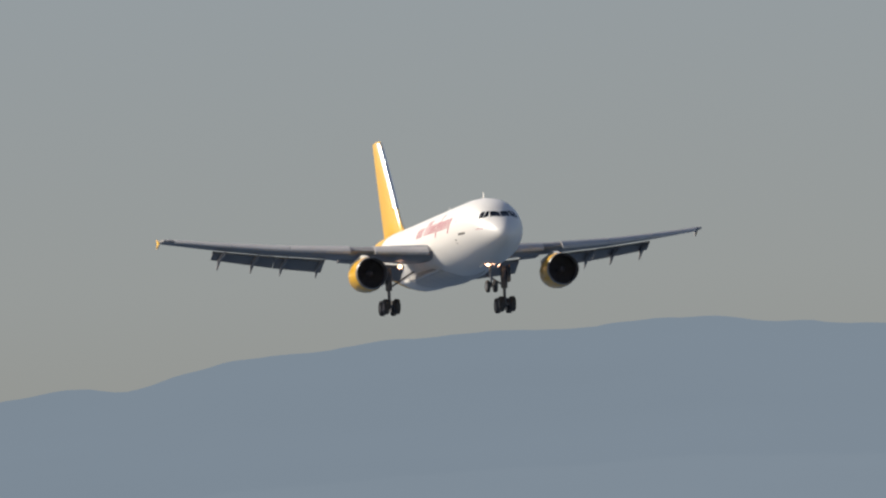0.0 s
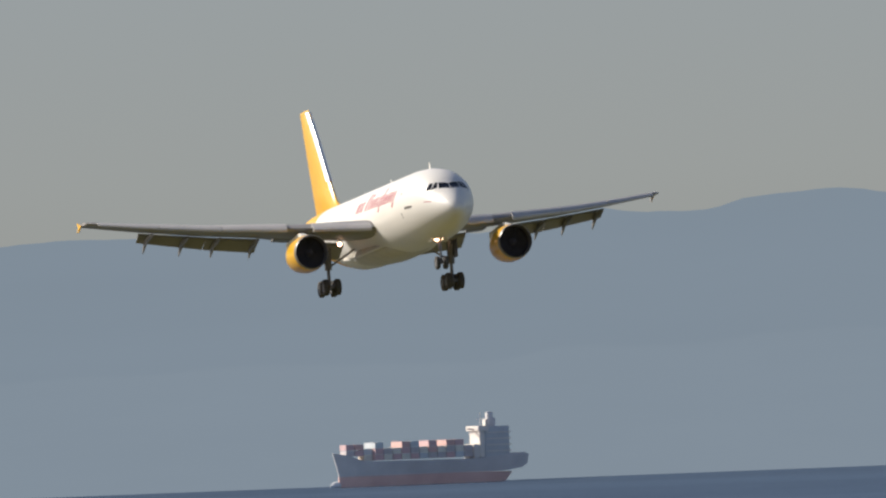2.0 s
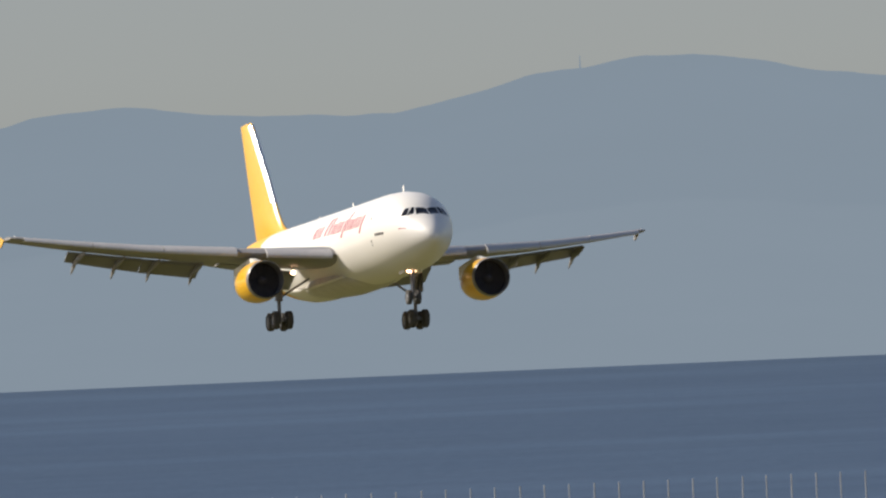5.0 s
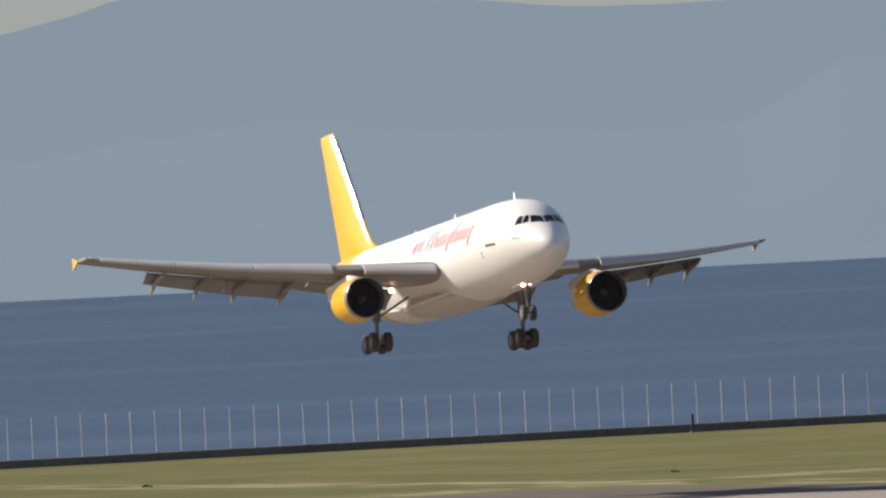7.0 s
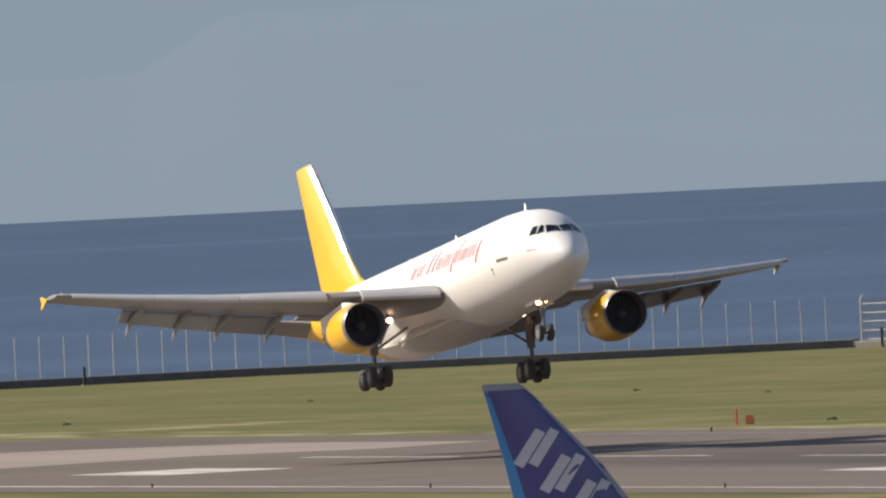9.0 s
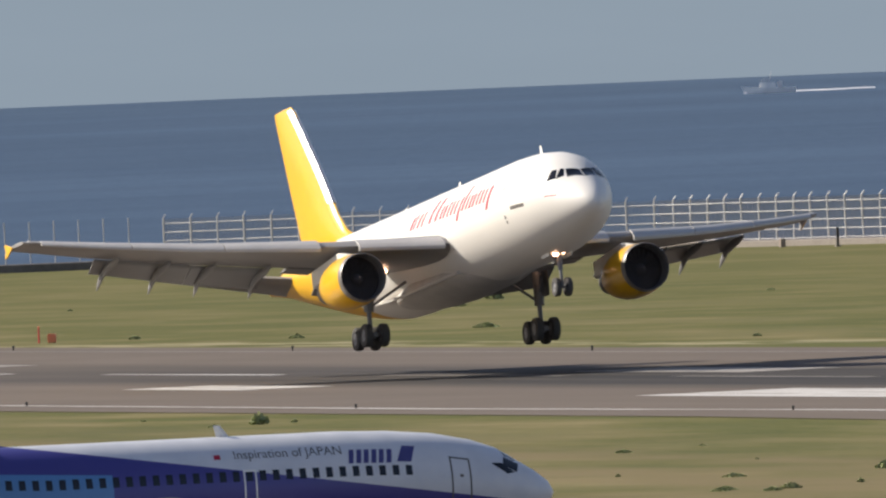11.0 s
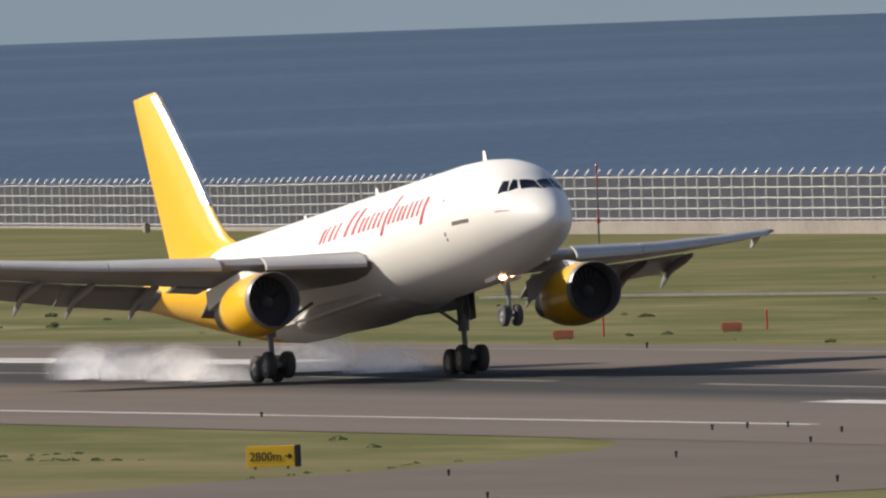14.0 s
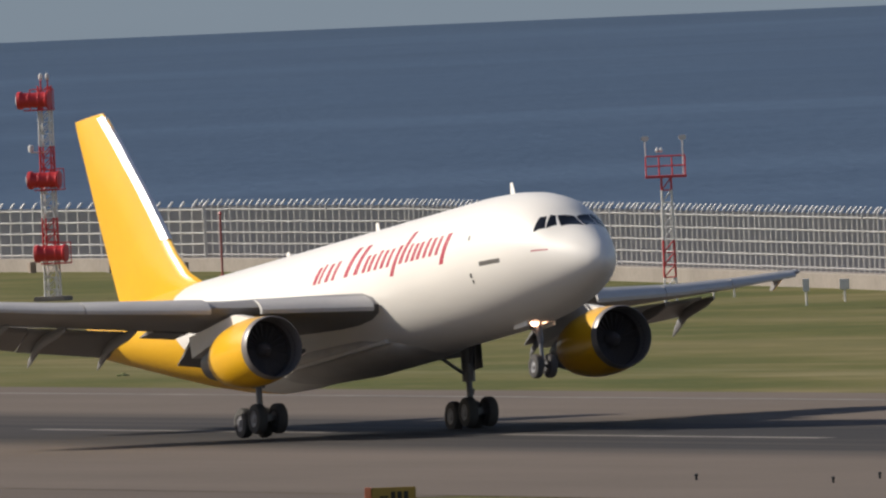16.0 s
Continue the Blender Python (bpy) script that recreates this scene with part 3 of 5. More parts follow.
def cargo_jet():
    jet = thing("cargo_jet", Matrix.Identity(4), "white twin-engined cargo jet with yellow tail and engines, wheels down", "airplane")
    body = part("fuselage", hull(FUSELAGE), LIVERY, jet, at=BODY_AT)
    # belly fairing between the wings, greyed to paint in the shade there
    belly = [(-15.5, -2.4, -3.0, 0.9), (-17.5, -1.9, -3.13, 1.7), (-20.0, -1.5, -3.18, 2.2), (-25.0, -1.4, -3.10, 2.4), (-28.0, -1.6, -2.94, 2.0), (-31.0, -2.0, -2.68, 0.9)]
    part("belly_fairing", hull(belly, 40), BELLY_G, jet, at=BODY_AT)
    # added white strips stand for the highlight along the fairing's edge
    for s in (1, -1):
        lip = [[Vector((x, s * y, z)), Vector((x, s * (y + 0.16), z - 0.05)), Vector((x, s * (y + 0.10), z - 0.16)), Vector((x, s * (y - 0.1), z - 0.14))] for x, y, z in ((-17.5, 2.05, -2.35), (-20.5, 2.32, -2.42), (-25.5, 2.4, -2.40), (-29.0, 2.1, -2.2), (-31.5, 1.9, -2.0))]
        part("highlight_strip", loft(lip), PAINT_W, body, "added white strip for the highlight along the wing-root fairing")
    # cockpit windows, three each side
    for s in (1, -1):
        def mirror(corners):
            return corners if s == 1 else [(x, 180 - a) for x, a in corners]
        for name, cs in (("windscreen", [(-3.12, 66.5), (-2.86, 88.8), (-2.08, 88.4), (-2.62, 58.5)]),
                         ("side_window", [(-3.30, 60), (-3.15, 64.5), (-2.80, 55.5), (-3.03, 41)]),
                         ("side_window", [(-3.60, 49), (-3.36, 55), (-3.08, 40.5), (-3.50, 28)])):
            part(name, skin_patch(FUSELAGE, mirror(cs)), GLASS, body)
    # red lettering as slanted plain strokes: a short group, then a long one with tall and hanging strokes
    x = -23.0
    for rise, drop, w, step in ((15, 0, 0.2, 0.52), (17, 0, 0.13, 0.62), (16, 0, 0.2, 0.66), (17, 0, 0.17, 1.25),
                                (27, 0, 0.24, 0.95), (27, 0, 0.24, 0.82), (15, 0, 0.19, 0.55), (15, 0, 0.19, 0.62), (17, 0, 0.17, 0.58), (16, 0, 0.19, 0.62), (16, 0, 0.17, 0.52), (17, 9, 0.2, 0.72),
                                (29, 0, 0.2, 0.62), (16, 0, 0.16, 0.55), (15, 0, 0.19, 0.52), (15, 0, 0.19, 0.62), (17, 0, 0.17, 0.58), (16, 0, 0.19, 0.62), (16, 0, 0.17, 0.52), (17, 9, 0.22, 0.5)):
        low = 16.5 - (x + 23) * 0.36
        a0, a1 = low - drop, low + rise
        lean, w = 0.36 * (a1 - a0) / 20, w * 1.6
        part("lettering", skin_patch(FUSELAGE, [(x, a0), (x + w, a0), (x + w + lean, a1), (x + lean, a1)], 0.012, 6), RED_INK, body, "red painted stroke")
        x += step * 1.02
    for x0, x1, a0, a1 in ((-6.9, -5.4, -6.6, -2.6), (-7.85, -7.7, 18, 22), (-7.78, -7.62, -15, -11), (-7.72, -7.58, -20, -17)):
        part("marking", skin_patch(FUSELAGE, [(x0, a0), (x1, a0), (x1, a1), (x0, a1)], 0.006, 4), GREY_INK, body, "small dark hatch")
    part("marking", skin_patch(FUSELAGE, [(-3.44, 3.8), (-2.6, 12.5), (-2.6, 14.2), (-3.44, 5.4)], 0.006, 4), RED_INK, body, "thin red stripe")
    # aerials on the crown
    for x, h in ((-8.6, 0.5), (-21.9, 0.4), (-30.9, 0.25)):
        z = hull_point(FUSELAGE, x, 90).z
        rings = [aerofoil(x + 0.2, x - 0.3, 0, 0.12, z - 0.06, 4, 0, True), aerofoil(x - 0.02, x - 0.25, 0, 0.12, z + h, 4, 0, True)]
        part("aerial", loft(rings), PAINT_W, body)
    # fin with its rounded root
    fin = [(2.4, -37.8, -48.0, 0.05), (2.85, -39.6, -48.2, 0.07), (3.4, -40.9, -48.45, 0.09), (4.4, -42.1, -48.85, 0.10), (7.0, -44.3, -49.9, 0.10), (10.85, -47.95, -51.32, 0.10), (11.2, -48.5, -51.4, 0.07)]
    fin_ob = part("fin", loft([aerofoil(le, te, 0, th, z, 9, 0, True) for z, le, te, th in fin]), PAINT_Y, jet, at=BODY_AT)
    # bare metal edge, whitened and widened to paint the sun's glare on it
    edge = []
    for k in range(6):
        z = 5.1 + 5.9 * k / 5
        le, te, th = table(fin, z)
        edge.append([Vector((le + dx, dy, z)) for dx, dy in ((0.035, 0), (0.0, 0.11), (-0.2, 0.21), (-0.4, 0.265), (-0.42, 0.18), (-0.1, 0.0), (-0.42, -0.18), (-0.4, -0.265), (-0.2, -0.21), (0.0, -0.11))])
    part("leading_edge", loft(edge), FIN_EDGE, fin_ob, "bare metal leading edge with sun glare painted on")
    for s in (1, -1):
        tail = [(0.9, -43.4, -49.4, 1.0, 0.10), (4.5, -46.0, -50.3, 1.7, 0.09), (8.1, -48.7, -51.2, 2.4, 0.08)]
        part("tailplane", loft([aerofoil(le, te, z, th, s * y, 7, 0) for y, le, te, z, th in tail]), WING_G, jet, at=BODY_AT)
        wing = part("wing", wing_mesh(s), WING_G, jet, at=BODY_AT)
        jet_wing.append((wing, s))
        for y0, y1 in ((3.05, 7.0), (8.8, 13.2), (13.25, 17.5), (17.55, 21.7)):
            part("slat", slat_mesh(s, y0, y1), SLAT_M, wing)
        part("flap", flap_mesh(s, 3.0, 6.6, 2.2, 2.0, 26, 0.34), FLAP_G, wing)
        part("aileron", flap_mesh(s, 6.8, 8.3, 1.5, 1.5, 5, 0.05), FLAP_G, wing)
        part("flap", flap_mesh(s, 9.5, 13.3, 1.9, 1.7, 24, 0.25), FLAP_G, wing)
        part("flap", flap_mesh(s, 13.34, 18.2, 1.7, 1.3, 24, 0.23), FLAP_G, wing)
        for y in (9.9, 12.7, 15.0, 17.6):
            canoe = part("flap_fairing", fairing_mesh(s, y), FLAP_G, wing)
            te, z = table(WING, y)[1:3]
            # sunlight on the fairing tips painted as white end pieces
            part("lit_tip", loft([[Vector((te - 0.3 - 0.42 * k, s * y + 0.105 * (1 - 0.35 * k) * math.cos(q), z - 0.95 - 0.27 * k + 0.2 * (1 - 0.35 * k) * math.sin(q))) for q in np.linspace(0, math.tau, 9)[:8]] for k in (0, 0.5, 1)]), PAINT_W, canoe, "fairing tip painted white as if sunlit")
        # wing-tip fence, yellow outside
        tip = [Vector((-30.4, s * 22.38, 1.55)), Vector((-31.5, s * 22.38, 1.85)), Vector((-31.75, s * 22.38, 1.84)), Vector((-31.5, s * 22.38, 1.5)), Vector((-31.75, s * 22.38, 1.14)), Vector((-31.5, s * 22.38, 1.12))]
        fence = part("tip_fence", loft([tip, [v + Vector((0, s * 0.05, 0)) for v in tip]]), WING_G, wing, "small wing-tip fence")
        part("outer_face", loft([[v + Vector((0, s * d, 0)) for v in tip] for d in (0.052, 0.09)]), PAINT_Y, fence, "yellow outer face")
        part("nav_light", turned([(-0.25, 0.02), (-0.1, 0.12), (0.15, 0.13), (0.3, 0.02)], "X", 10, (-28.75, s * 22.1, 1.52), True), SLAT_M, wing)
        # engine
        ex, ey, ez = -15.93, s * 7.93, -2.70
        nac = part("engine", turned([(-0.35, 1.30), (-0.7, 1.355), (-1.5, 1.41), (-2.5, 1.39), (-3.4, 1.28), (-4.2, 1.10), (-4.22, 1.04), (-3.4, 1.14)], "X", 48, (ex, ey, ez)), PAINT_Y, jet, "yellow engine cowling", at=BODY_AT)
        part("intake_lip", turned([(-0.9, 1.18), (-0.35, 1.195), (-0.05, 1.22), (0.05, 1.25), (0.0, 1.28), (-0.18, 1.302), (-0.36, 1.31)], "X", 48, (ex, ey, ez)), LIP, nac, "polished metal intake lip")
        part("intake_duct", turned([(-0.5, 1.19), (-1.4, 1.195), (-1.45, 0.0)], "X", 40, (ex, ey, ez)), DARK, nac)
        for k in range(24):
            rot = Matrix.Translation((ex - 1.15, ey, ez)) @ Matrix.Rotation(k * math.tau / 24, 4, "X")
            if k == 0 and s == 1:
                quad = [Vector(p) for p in ((0.08, 0.02, 0.3), (-0.10, 0.12, 0.3), (-0.16, 0.20, 1.13), (0.14, -0.06, 1.13))]
                first = part("fan_blade", loft([quad, [v - Vector((0.02, 0.01, 0)) for v in quad]]), BLADE, nac, smooth=False, at=rot)
            else:
                o = first.copy()
                scene.collection.objects.link(o)
                o.parent, o.matrix_basis = nac, rot
        part("spinner", turned([(-1.3, 0.33), (-0.95, 0.3), (-0.7, 0.2), (-0.5, 0.03)], "X", 20, (ex, ey, ez), True), BLADE, nac)
        part("exhaust", turned([(-4.2, 0.9), (-5.2, 0.78), (-6.0, 0.6), (-6.05, 0.5), (-5.6, 0.5), (-6.6, 0.05)], "X", 28, (ex, ey, ez)), STEEL, nac, "bare metal exhaust nozzle")
        pyl = [[Vector((-17.6, ey - 0.22, -1.28)), Vector((-17.6, ey + 0.22, -1.28)), Vector((-23.6, ey + 0.22, -2.2)), Vector((-23.6, ey - 0.22, -2.2))],
               [Vector((-19.2, ey - 0.18, -0.95)), Vector((-19.2, ey + 0.18, -0.95)), Vector((-23.8, ey + 0.18, -1.3)), Vector((-23.8, ey - 0.18, -1.3))]]
        part("pylon", loft(pyl), PAINT_W, nac, "white engine pylon")
        # main gear
        gx, gy, gz = -24.55, s * 4.8, -4.76
        leg = part("main_gear", tube((gx + 0.1, gy, -1.6), (gx, gy, -3.4), 0.31, 0.27), STEEL, jet, "grey steel main gear leg", at=BODY_AT)
        part("piston", tube((gx, gy, -3.2), (gx, gy, gz + 0.1), 0.13), HUB, leg)
        part("bogie_beam", box(gx - 0.85, gx + 0.85, gy - 0.14, gy + 0.14, gz - 0.12, gz + 0.16, bevel=0.04), STEEL, leg)
        part("side_brace", tube((gx, gy - s * 0.1, -3.15), (gx + 0.3, gy - s * 2.1, -1.9), 0.075), HUB, leg)
        part("drag_brace", tube((gx, gy, -3.1), (gx + 0.7, gy, -1.9), 0.09), STEEL, leg)
        part("gear_door", box(gx - 0.8, gx + 0.5, gy + s * 0.42, gy + s * 0.47, -2.9, -1.5, bevel=0.02), STEEL, leg, "dark grey leg door")
        for dx in (-0.7, 0.7):
            part("axle", tube((gx + dx, gy - 0.5, gz), (gx + dx, gy + 0.5, gz), 0.09), STEEL, leg)
            for dy in (-0.46, 0.46):
                wheel(leg, gx + dx, gy + dy, gz, 0.63, 0.44)
        # wing-root light
        lamp_ob = part("landing_light", turned([(-0.15, 0.02), (-0.1, 0.15), (0.05, 0.16), (0.1, 0.02)], "X", 14, (-23.3, s * 4.06, -1.57), True), LAMP_ON, wing, "bright landing light")
        jet_lamp.append(lamp_ob)
        part("light_arm", tube((-23.4, s * 4.06, -1.5), (-23.8, s * 4.06, -1.0), 0.05), STEEL, lamp_ob)
    # nose gear
    nx = -7.15
    leg = part("nose_gear", tube((nx - 0.2, 0, -2.4), (nx, 0, -3.9), 0.15, 0.13), STEEL, jet, "grey steel nose gear leg", at=BODY_AT)
    part("piston", tube((nx, 0, -3.8), (nx + 0.05, 0, -4.85), 0.085), HUB, leg)
    part("axle", tube((nx + 0.05, -0.45, -4.85), (nx + 0.05, 0.45, -4.85), 0.07), STEEL, leg)
    part("drag_brace", tube((nx, 0, -3.7), (nx - 1.6, 0, -2.6), 0.07), STEEL, leg)
    for s in (1, -1):
        wheel(leg, nx + 0.05, s * 0.31, -4.85, 0.50, 0.32)
        part("bay_door", box(nx - 1.1, nx + 0.2, s * 0.62 - 0.025, s * 0.62 + 0.025, -3.2, -2.6, bevel=0.015), PAINT_W, leg, "white nose-bay door")
        part("taxi_light", turned([(-0.15, 0.05), (-0.1, 0.165), (0.06, 0.17), (0.1, 0.02)], "X", 14, (nx + 0.05, s * 0.22, -2.98 + 0.06 * s), True), LAMP_ON, leg, "bright warm taxi light")
    part("lamp_bar", box(nx - 0.2, nx - 0.08, -0.4, 0.4, -3.06, -2.92, bevel=0.02), STEEL, leg)
    return jet


jet = cargo_jet()

# ---- sea wall and fences ----
WIRE = surface("grey fence wire", (0.40, 0.385, 0.38), 0.6, 0.2, spread=0.1)

def along(points, step, start=0.0):
    """Evenly spaced places and directions along a line of points."""
    out, left = [], start
    for (x0, y0), (x1, y1) in zip(points, points[1:]):
        ln = math.hypot(x1 - x0, y1 - y0)
        while left <= ln:
            s = left / ln
            out.append((x0 + (x1 - x0) * s, y0 + (y1 - y0) * s, math.degrees(math.atan2(y1 - y0, x1 - x0))))
            left += step
        left -= ln
    return out


def outward(points, d):
    """The same line moved to seaward."""
    out = []
    for i, (x, y) in enumerate(points):
        a, b = points[max(0, i - 1)], points[min(len(points) - 1, i + 1)]
        dx, dy = b[0] - a[0], b[1] - a[1]
        n = math.hypot(dx, dy)
        out.append((x - dy / n * d, y + dx / n * d))
    return out


def wall_top(x):
    """The wall along the shore stands higher from the bend on."""
    return table(((-2200, 0.1), (-1890, 0.1), (-1820, 0.22), (-1730, 0.78), (-1600, 0.8), (300, 0.8)), x)[0]


def strip(points, d0, d1, low, top, name, material, label):
    fine = []
    for (x0, y0), (x1, y1) in zip(points, points[1:]):
        n = max(1, int(math.hypot(x1 - x0, y1 - y0) / 24))
        fine += [(x0 + (x1 - x0) * k / n, y0 + (y1 - y0) * k / n) for k in range(n)]
    points = fine + [points[-1]]
    a, b = outward(points, d0), outward(points, d1)
    rings = []
    for p, q in zip(a, b):
        z, high = ground_z(p[0]), top(p[0]) if callable(top) else top
        rings.append([Vector((*p, z + low)), Vector((*p, z + high - 0.06)), Vector((p[0] * 0.97 + q[0] * 0.03, p[1] * 0.97 + q[1] * 0.03, z + high)), Vector((*q, z + high)), Vector((*q, z + low))])
    return tagged(link_mesh(name, loft(rings), material, False), label, "sea wall", kind="structure")


strip(SHORE[:3], 0.0, 2.5, -7.0, 0.62, "wall_end", KERB_D, "dark low sea wall at the runway's end")
strip(SHORE[2:5], 0.0, 2.0, -7.0, 0.45, "wall_corner", CONC, "low pale concrete sea wall at the corner of the shore")
strip(SHORE[4:13], 0.0, 2.0, -7.0, wall_top, "wall_side", CONC, "pale weathered concrete sea wall along the shore")


def fence_post(height, r, bent):
    bm = tube((0, 0, -0.3), (0, 0, height), r, r, 6)
    if bent:
        tube((0, 0, height - 0.02), (0.0, 0.26, height + 0.29), r * 0.95, r * 0.85, 5, bm)
    return bm


def fence(points, spacing, height, r, material, rails, bent, label, base, mesh=True):
    f = thing("fence", Matrix.Identity(4), label, "fence")
    foot = (lambda x: ground_z(x) + base(x)) if callable(base) else (lambda x: ground_z(x) + base)
    post = part("post", fence_post(height, r, bent), material, f, smooth=False)
    spots = along(points, spacing)
    for i, (x, y, a) in enumerate(spots):
        o = post if i == 0 else post.copy()
        if i:
            scene.collection.objects.link(o)
        jig = random.Random(i * 7 + int(height * 10))
        o.matrix_basis = pose(x, y, foot(x), jig.uniform(-0.9, 0.9), jig.uniform(-0.9, 0.9), a)
    for k, h in enumerate(rails):
        bm = bmesh.new()
        sag = random.Random(k)
        lift = [foot(p[0]) + h + sag.uniform(-0.012, 0.012) for p in spots]
        for p, q, u, v in zip(spots, spots[1:], lift, lift[1:]):
            tube((p[0], p[1], u), (q[0], q[1], v), r * 0.55, r * 0.55, 4, bm)
        part("rail", bm, material, f, smooth=False)
    if rails and mesh:
        # fine wires between the posts
        verts, faces = [], []

        def wire(a, b, w):
            n = len(verts)
            for c in (a, b):
                verts.extend([(c[0], c[1] - w, c[2] - w), (c[0] + w, c[1] + w, c[2] - w), (c[0] - w, c[1] + w, c[2] + w)])
            faces.extend([(n, n + 1, n + 4, n + 3), (n + 1, n + 2, n + 5, n + 4), (n + 2, n, n + 3, n + 5)])

        for x, y, a in along(points, 0.13):
            wire((x, y, foot(x)), (x, y, foot(x) + height - 0.05), 0.016)
        me = bpy.data.meshes.new("wire_mesh")
        me.from_pydata(verts, [], faces)
        me.materials.append(WIRE)
        net = new("wire_mesh", me)
        net.parent = f
        tagged(net, kind="stuff")
    return f


fence(outward([(-2109, 330), (-2100, 560), (-2079, 601)], 1.4), 1.97, 3.35, 0.055, FENCE_D, (), False, "row of thin weathered metal fence posts above the sea", 0.55)
fence(outward([(-2078, 602), (-2038, 630), (-1942, 650)], 1.2), 2.7, 3.3, 0.075, FENCE, (0.1, 0.8, 1.5, 2.2, 2.9), True, "tall galvanised security fence on a concrete wall", 0.45)
fence(outward([(-1942, 650), (-1890, 645), (-1750, 626), (-1650, 621), (-1564.4, 613.65)], 0.5), 2.4805, 3.1, 0.085, FENCE, (0.16, 0.82, 1.5, 2.18, 2.9), True, "long pale security fence with bent tops along the sea wall", wall_top)
fence(outward([(-1569.2, 614.3), (-1514, 606), (-1364, 572), (-1250, 545)], 1.0), 1.7, 3.2, 0.075, FENCE, (0.18, 0.84, 1.52, 2.2, 2.92), True, "pale security fence with bent tops and close posts", 0.8)


# a drain channel in the grass
tagged(strip([(-1440, 516), (-1423, 519.2), (-1393, 522.6), (-1360, 527.5)], 0.0, 1.0, -0.4, 0.08, "drain_edge", KERB_D, "dark edge"), "dark low concrete edge of a drain channel in the grass", "drain", kind="structure")
sheet("drain_channel", [(-1436, 515), (-1358, 526), (-1353, 524.6), (-1430, 513.8)], -0.03, WORN, "pale worn concrete drain channel in the grass", "drain")

# ---- small things on the grass ----
def at_ground(x, y, turn=0.0, lift=-0.06):
    return pose(x, y, ground_z(x) + lift, 0, 0, turn)


def marker_post(x, y, h):
    t = thing("marker_post", at_ground(x, y), "dark square marker post by the sea wall", "post", "marker posts by the wall")
    part("shaft", box(-0.09, 0.09, -0.09, 0.09, 0, h, bevel=0.02), POST_D, t)
    part("foot", box(-0.22, 0.22, -0.22, 0.22, 0, 0.12, bevel=0.03), CONC, t, "concrete foot")


for x, y, h in ((-2097.5, 545, 1.5), (-2101, 485, 1.5), (-2068, 601.5, 1.6), (-1996, 632, 1.5), (-1714, 618.8, 1.5), (-1716, 620.5, 1.5), (-1580, 614.0, 1.5), (-1467, 593, 1.6)):
    marker_post(x, y, h)


def stub(x, y):
    t = thing("concrete_stub", at_ground(x, y), "short pale concrete block beside the sea wall", "block", "blocks by the wall")
    part("block", box(-0.26, 0.26, -0.2, 0.2, 0, 0.7, bevel=0.05), PALE, t)


for x, y in ((-2043, 615.5), (-2010, 632), (-1978, 638), (-1932, 646), (-1838, 634), (-1726, 622), (-1646, 618), (-1596, 615), (-1560, 611)):
    stub(x, y)


def bollard(x, y, h=0.34):
    t = thing("edge_light", at_ground(x, y), "small dark runway edge light on a short stem", "runway light", "runway and taxiway lights")
    part("stem", tube((0, 0, 0), (0, 0, h * 0.6), 0.055, 0.05, 8), POST_D, t)
    part("head", turned([(0, 0.045), (0.04, 0.065), (h * 0.3, 0.07), (h * 0.4, 0.055), (h * 0.45, 0.02)], "Z", 10, (0, 0, h * 0.58), True), POST_D, t)


for x in (-1606, -1548, -1489.5, -1430.8, -1373.2, -1313.7, -1245.5, -1183.5, -1129.1):
    bollard(x, 390.6 + 3.8 * max(0.0, x + 1300) / 170, 0.28)
for k in range(10):
    bollard(-1602 + 59.3 * k, 455.0)
for x, y in ((-1067.3, 392.4), (-1068.0, 394.2), (-1066.7, 395.5), (-1053.7, 393.0), (-1038.8, 386.1), (-1024.2, 375.0), (-1010.3, 360.5), (-973.0, 348.7), (-975.0, 363.4), (-961.6, 396.9), (-947.1, 396.4), (-950, 399.5)):
    bollard(x, y, 0.3)


def orange_marker(x, y, turn, w, h):
    t = thing("orange_marker", at_ground(x, y, turn), "small orange marker box on the grass", "marker", "orange markers")
    part("box", box(-w / 2, w / 2, -0.35, 0.35, 0.06, h, bevel=0.05), ORANGE, t)
    for s in (-1, 1):
        part("foot", box(s * w * 0.35 - 0.06, s * w * 0.35 + 0.06, -0.2, 0.2, 0, 0.08), POST_D, t)


for x, y, a, w, h in ((-1632, 466, 70, 0.5, 0.6), (-1285, 464.8, 70, 1.0, 0.5), (-1287, 474.4, 70, 1.0, 0.5), (-1262.5, 491.7, 70, 0.55, 0.95), (-1283, 482, 70, 1.0, 0.5), (-1284, 491.5, 70, 1.0, 0.5)):
    orange_marker(x, y, a, w, h)
for x, y in ((-1633.5, 465.6), (-1288, 468), (-1289, 477)):
    t = thing("marker_stake", at_ground(x, y), "thin dark red stake standing in the grass", "stake", "stakes in the grass")
    part("stake", tube((0, 0, 0), (0, 0, 1.0), 0.06, 0.05, 8), RED, t)
    part("cap", turned([(0, 0.05), (0.05, 0.09), (0.12, 0.02)], "Z", 8, (0, 0, 0.97), True), ORANGE, t)


# ---- signs ----
def lettering(parent, text, size, x, z, y, material):
    cu = bpy.data.curves.new("lettering", "FONT")
    cu.body, cu.size, cu.extrude = text, size, 0.006
    ob = new("lettering", cu)
    dg = bpy.context.evaluated_depsgraph_get()
    me = bpy.data.meshes.new_from_object(ob.evaluated_get(dg))
    bpy.data.objects.remove(ob)
    me.materials.clear()
    me.materials.append(material)
    o = new("lettering", me)
    o.parent = parent
    o.matrix_basis = pose(x, y, z, 90, 0, 0)
    return o


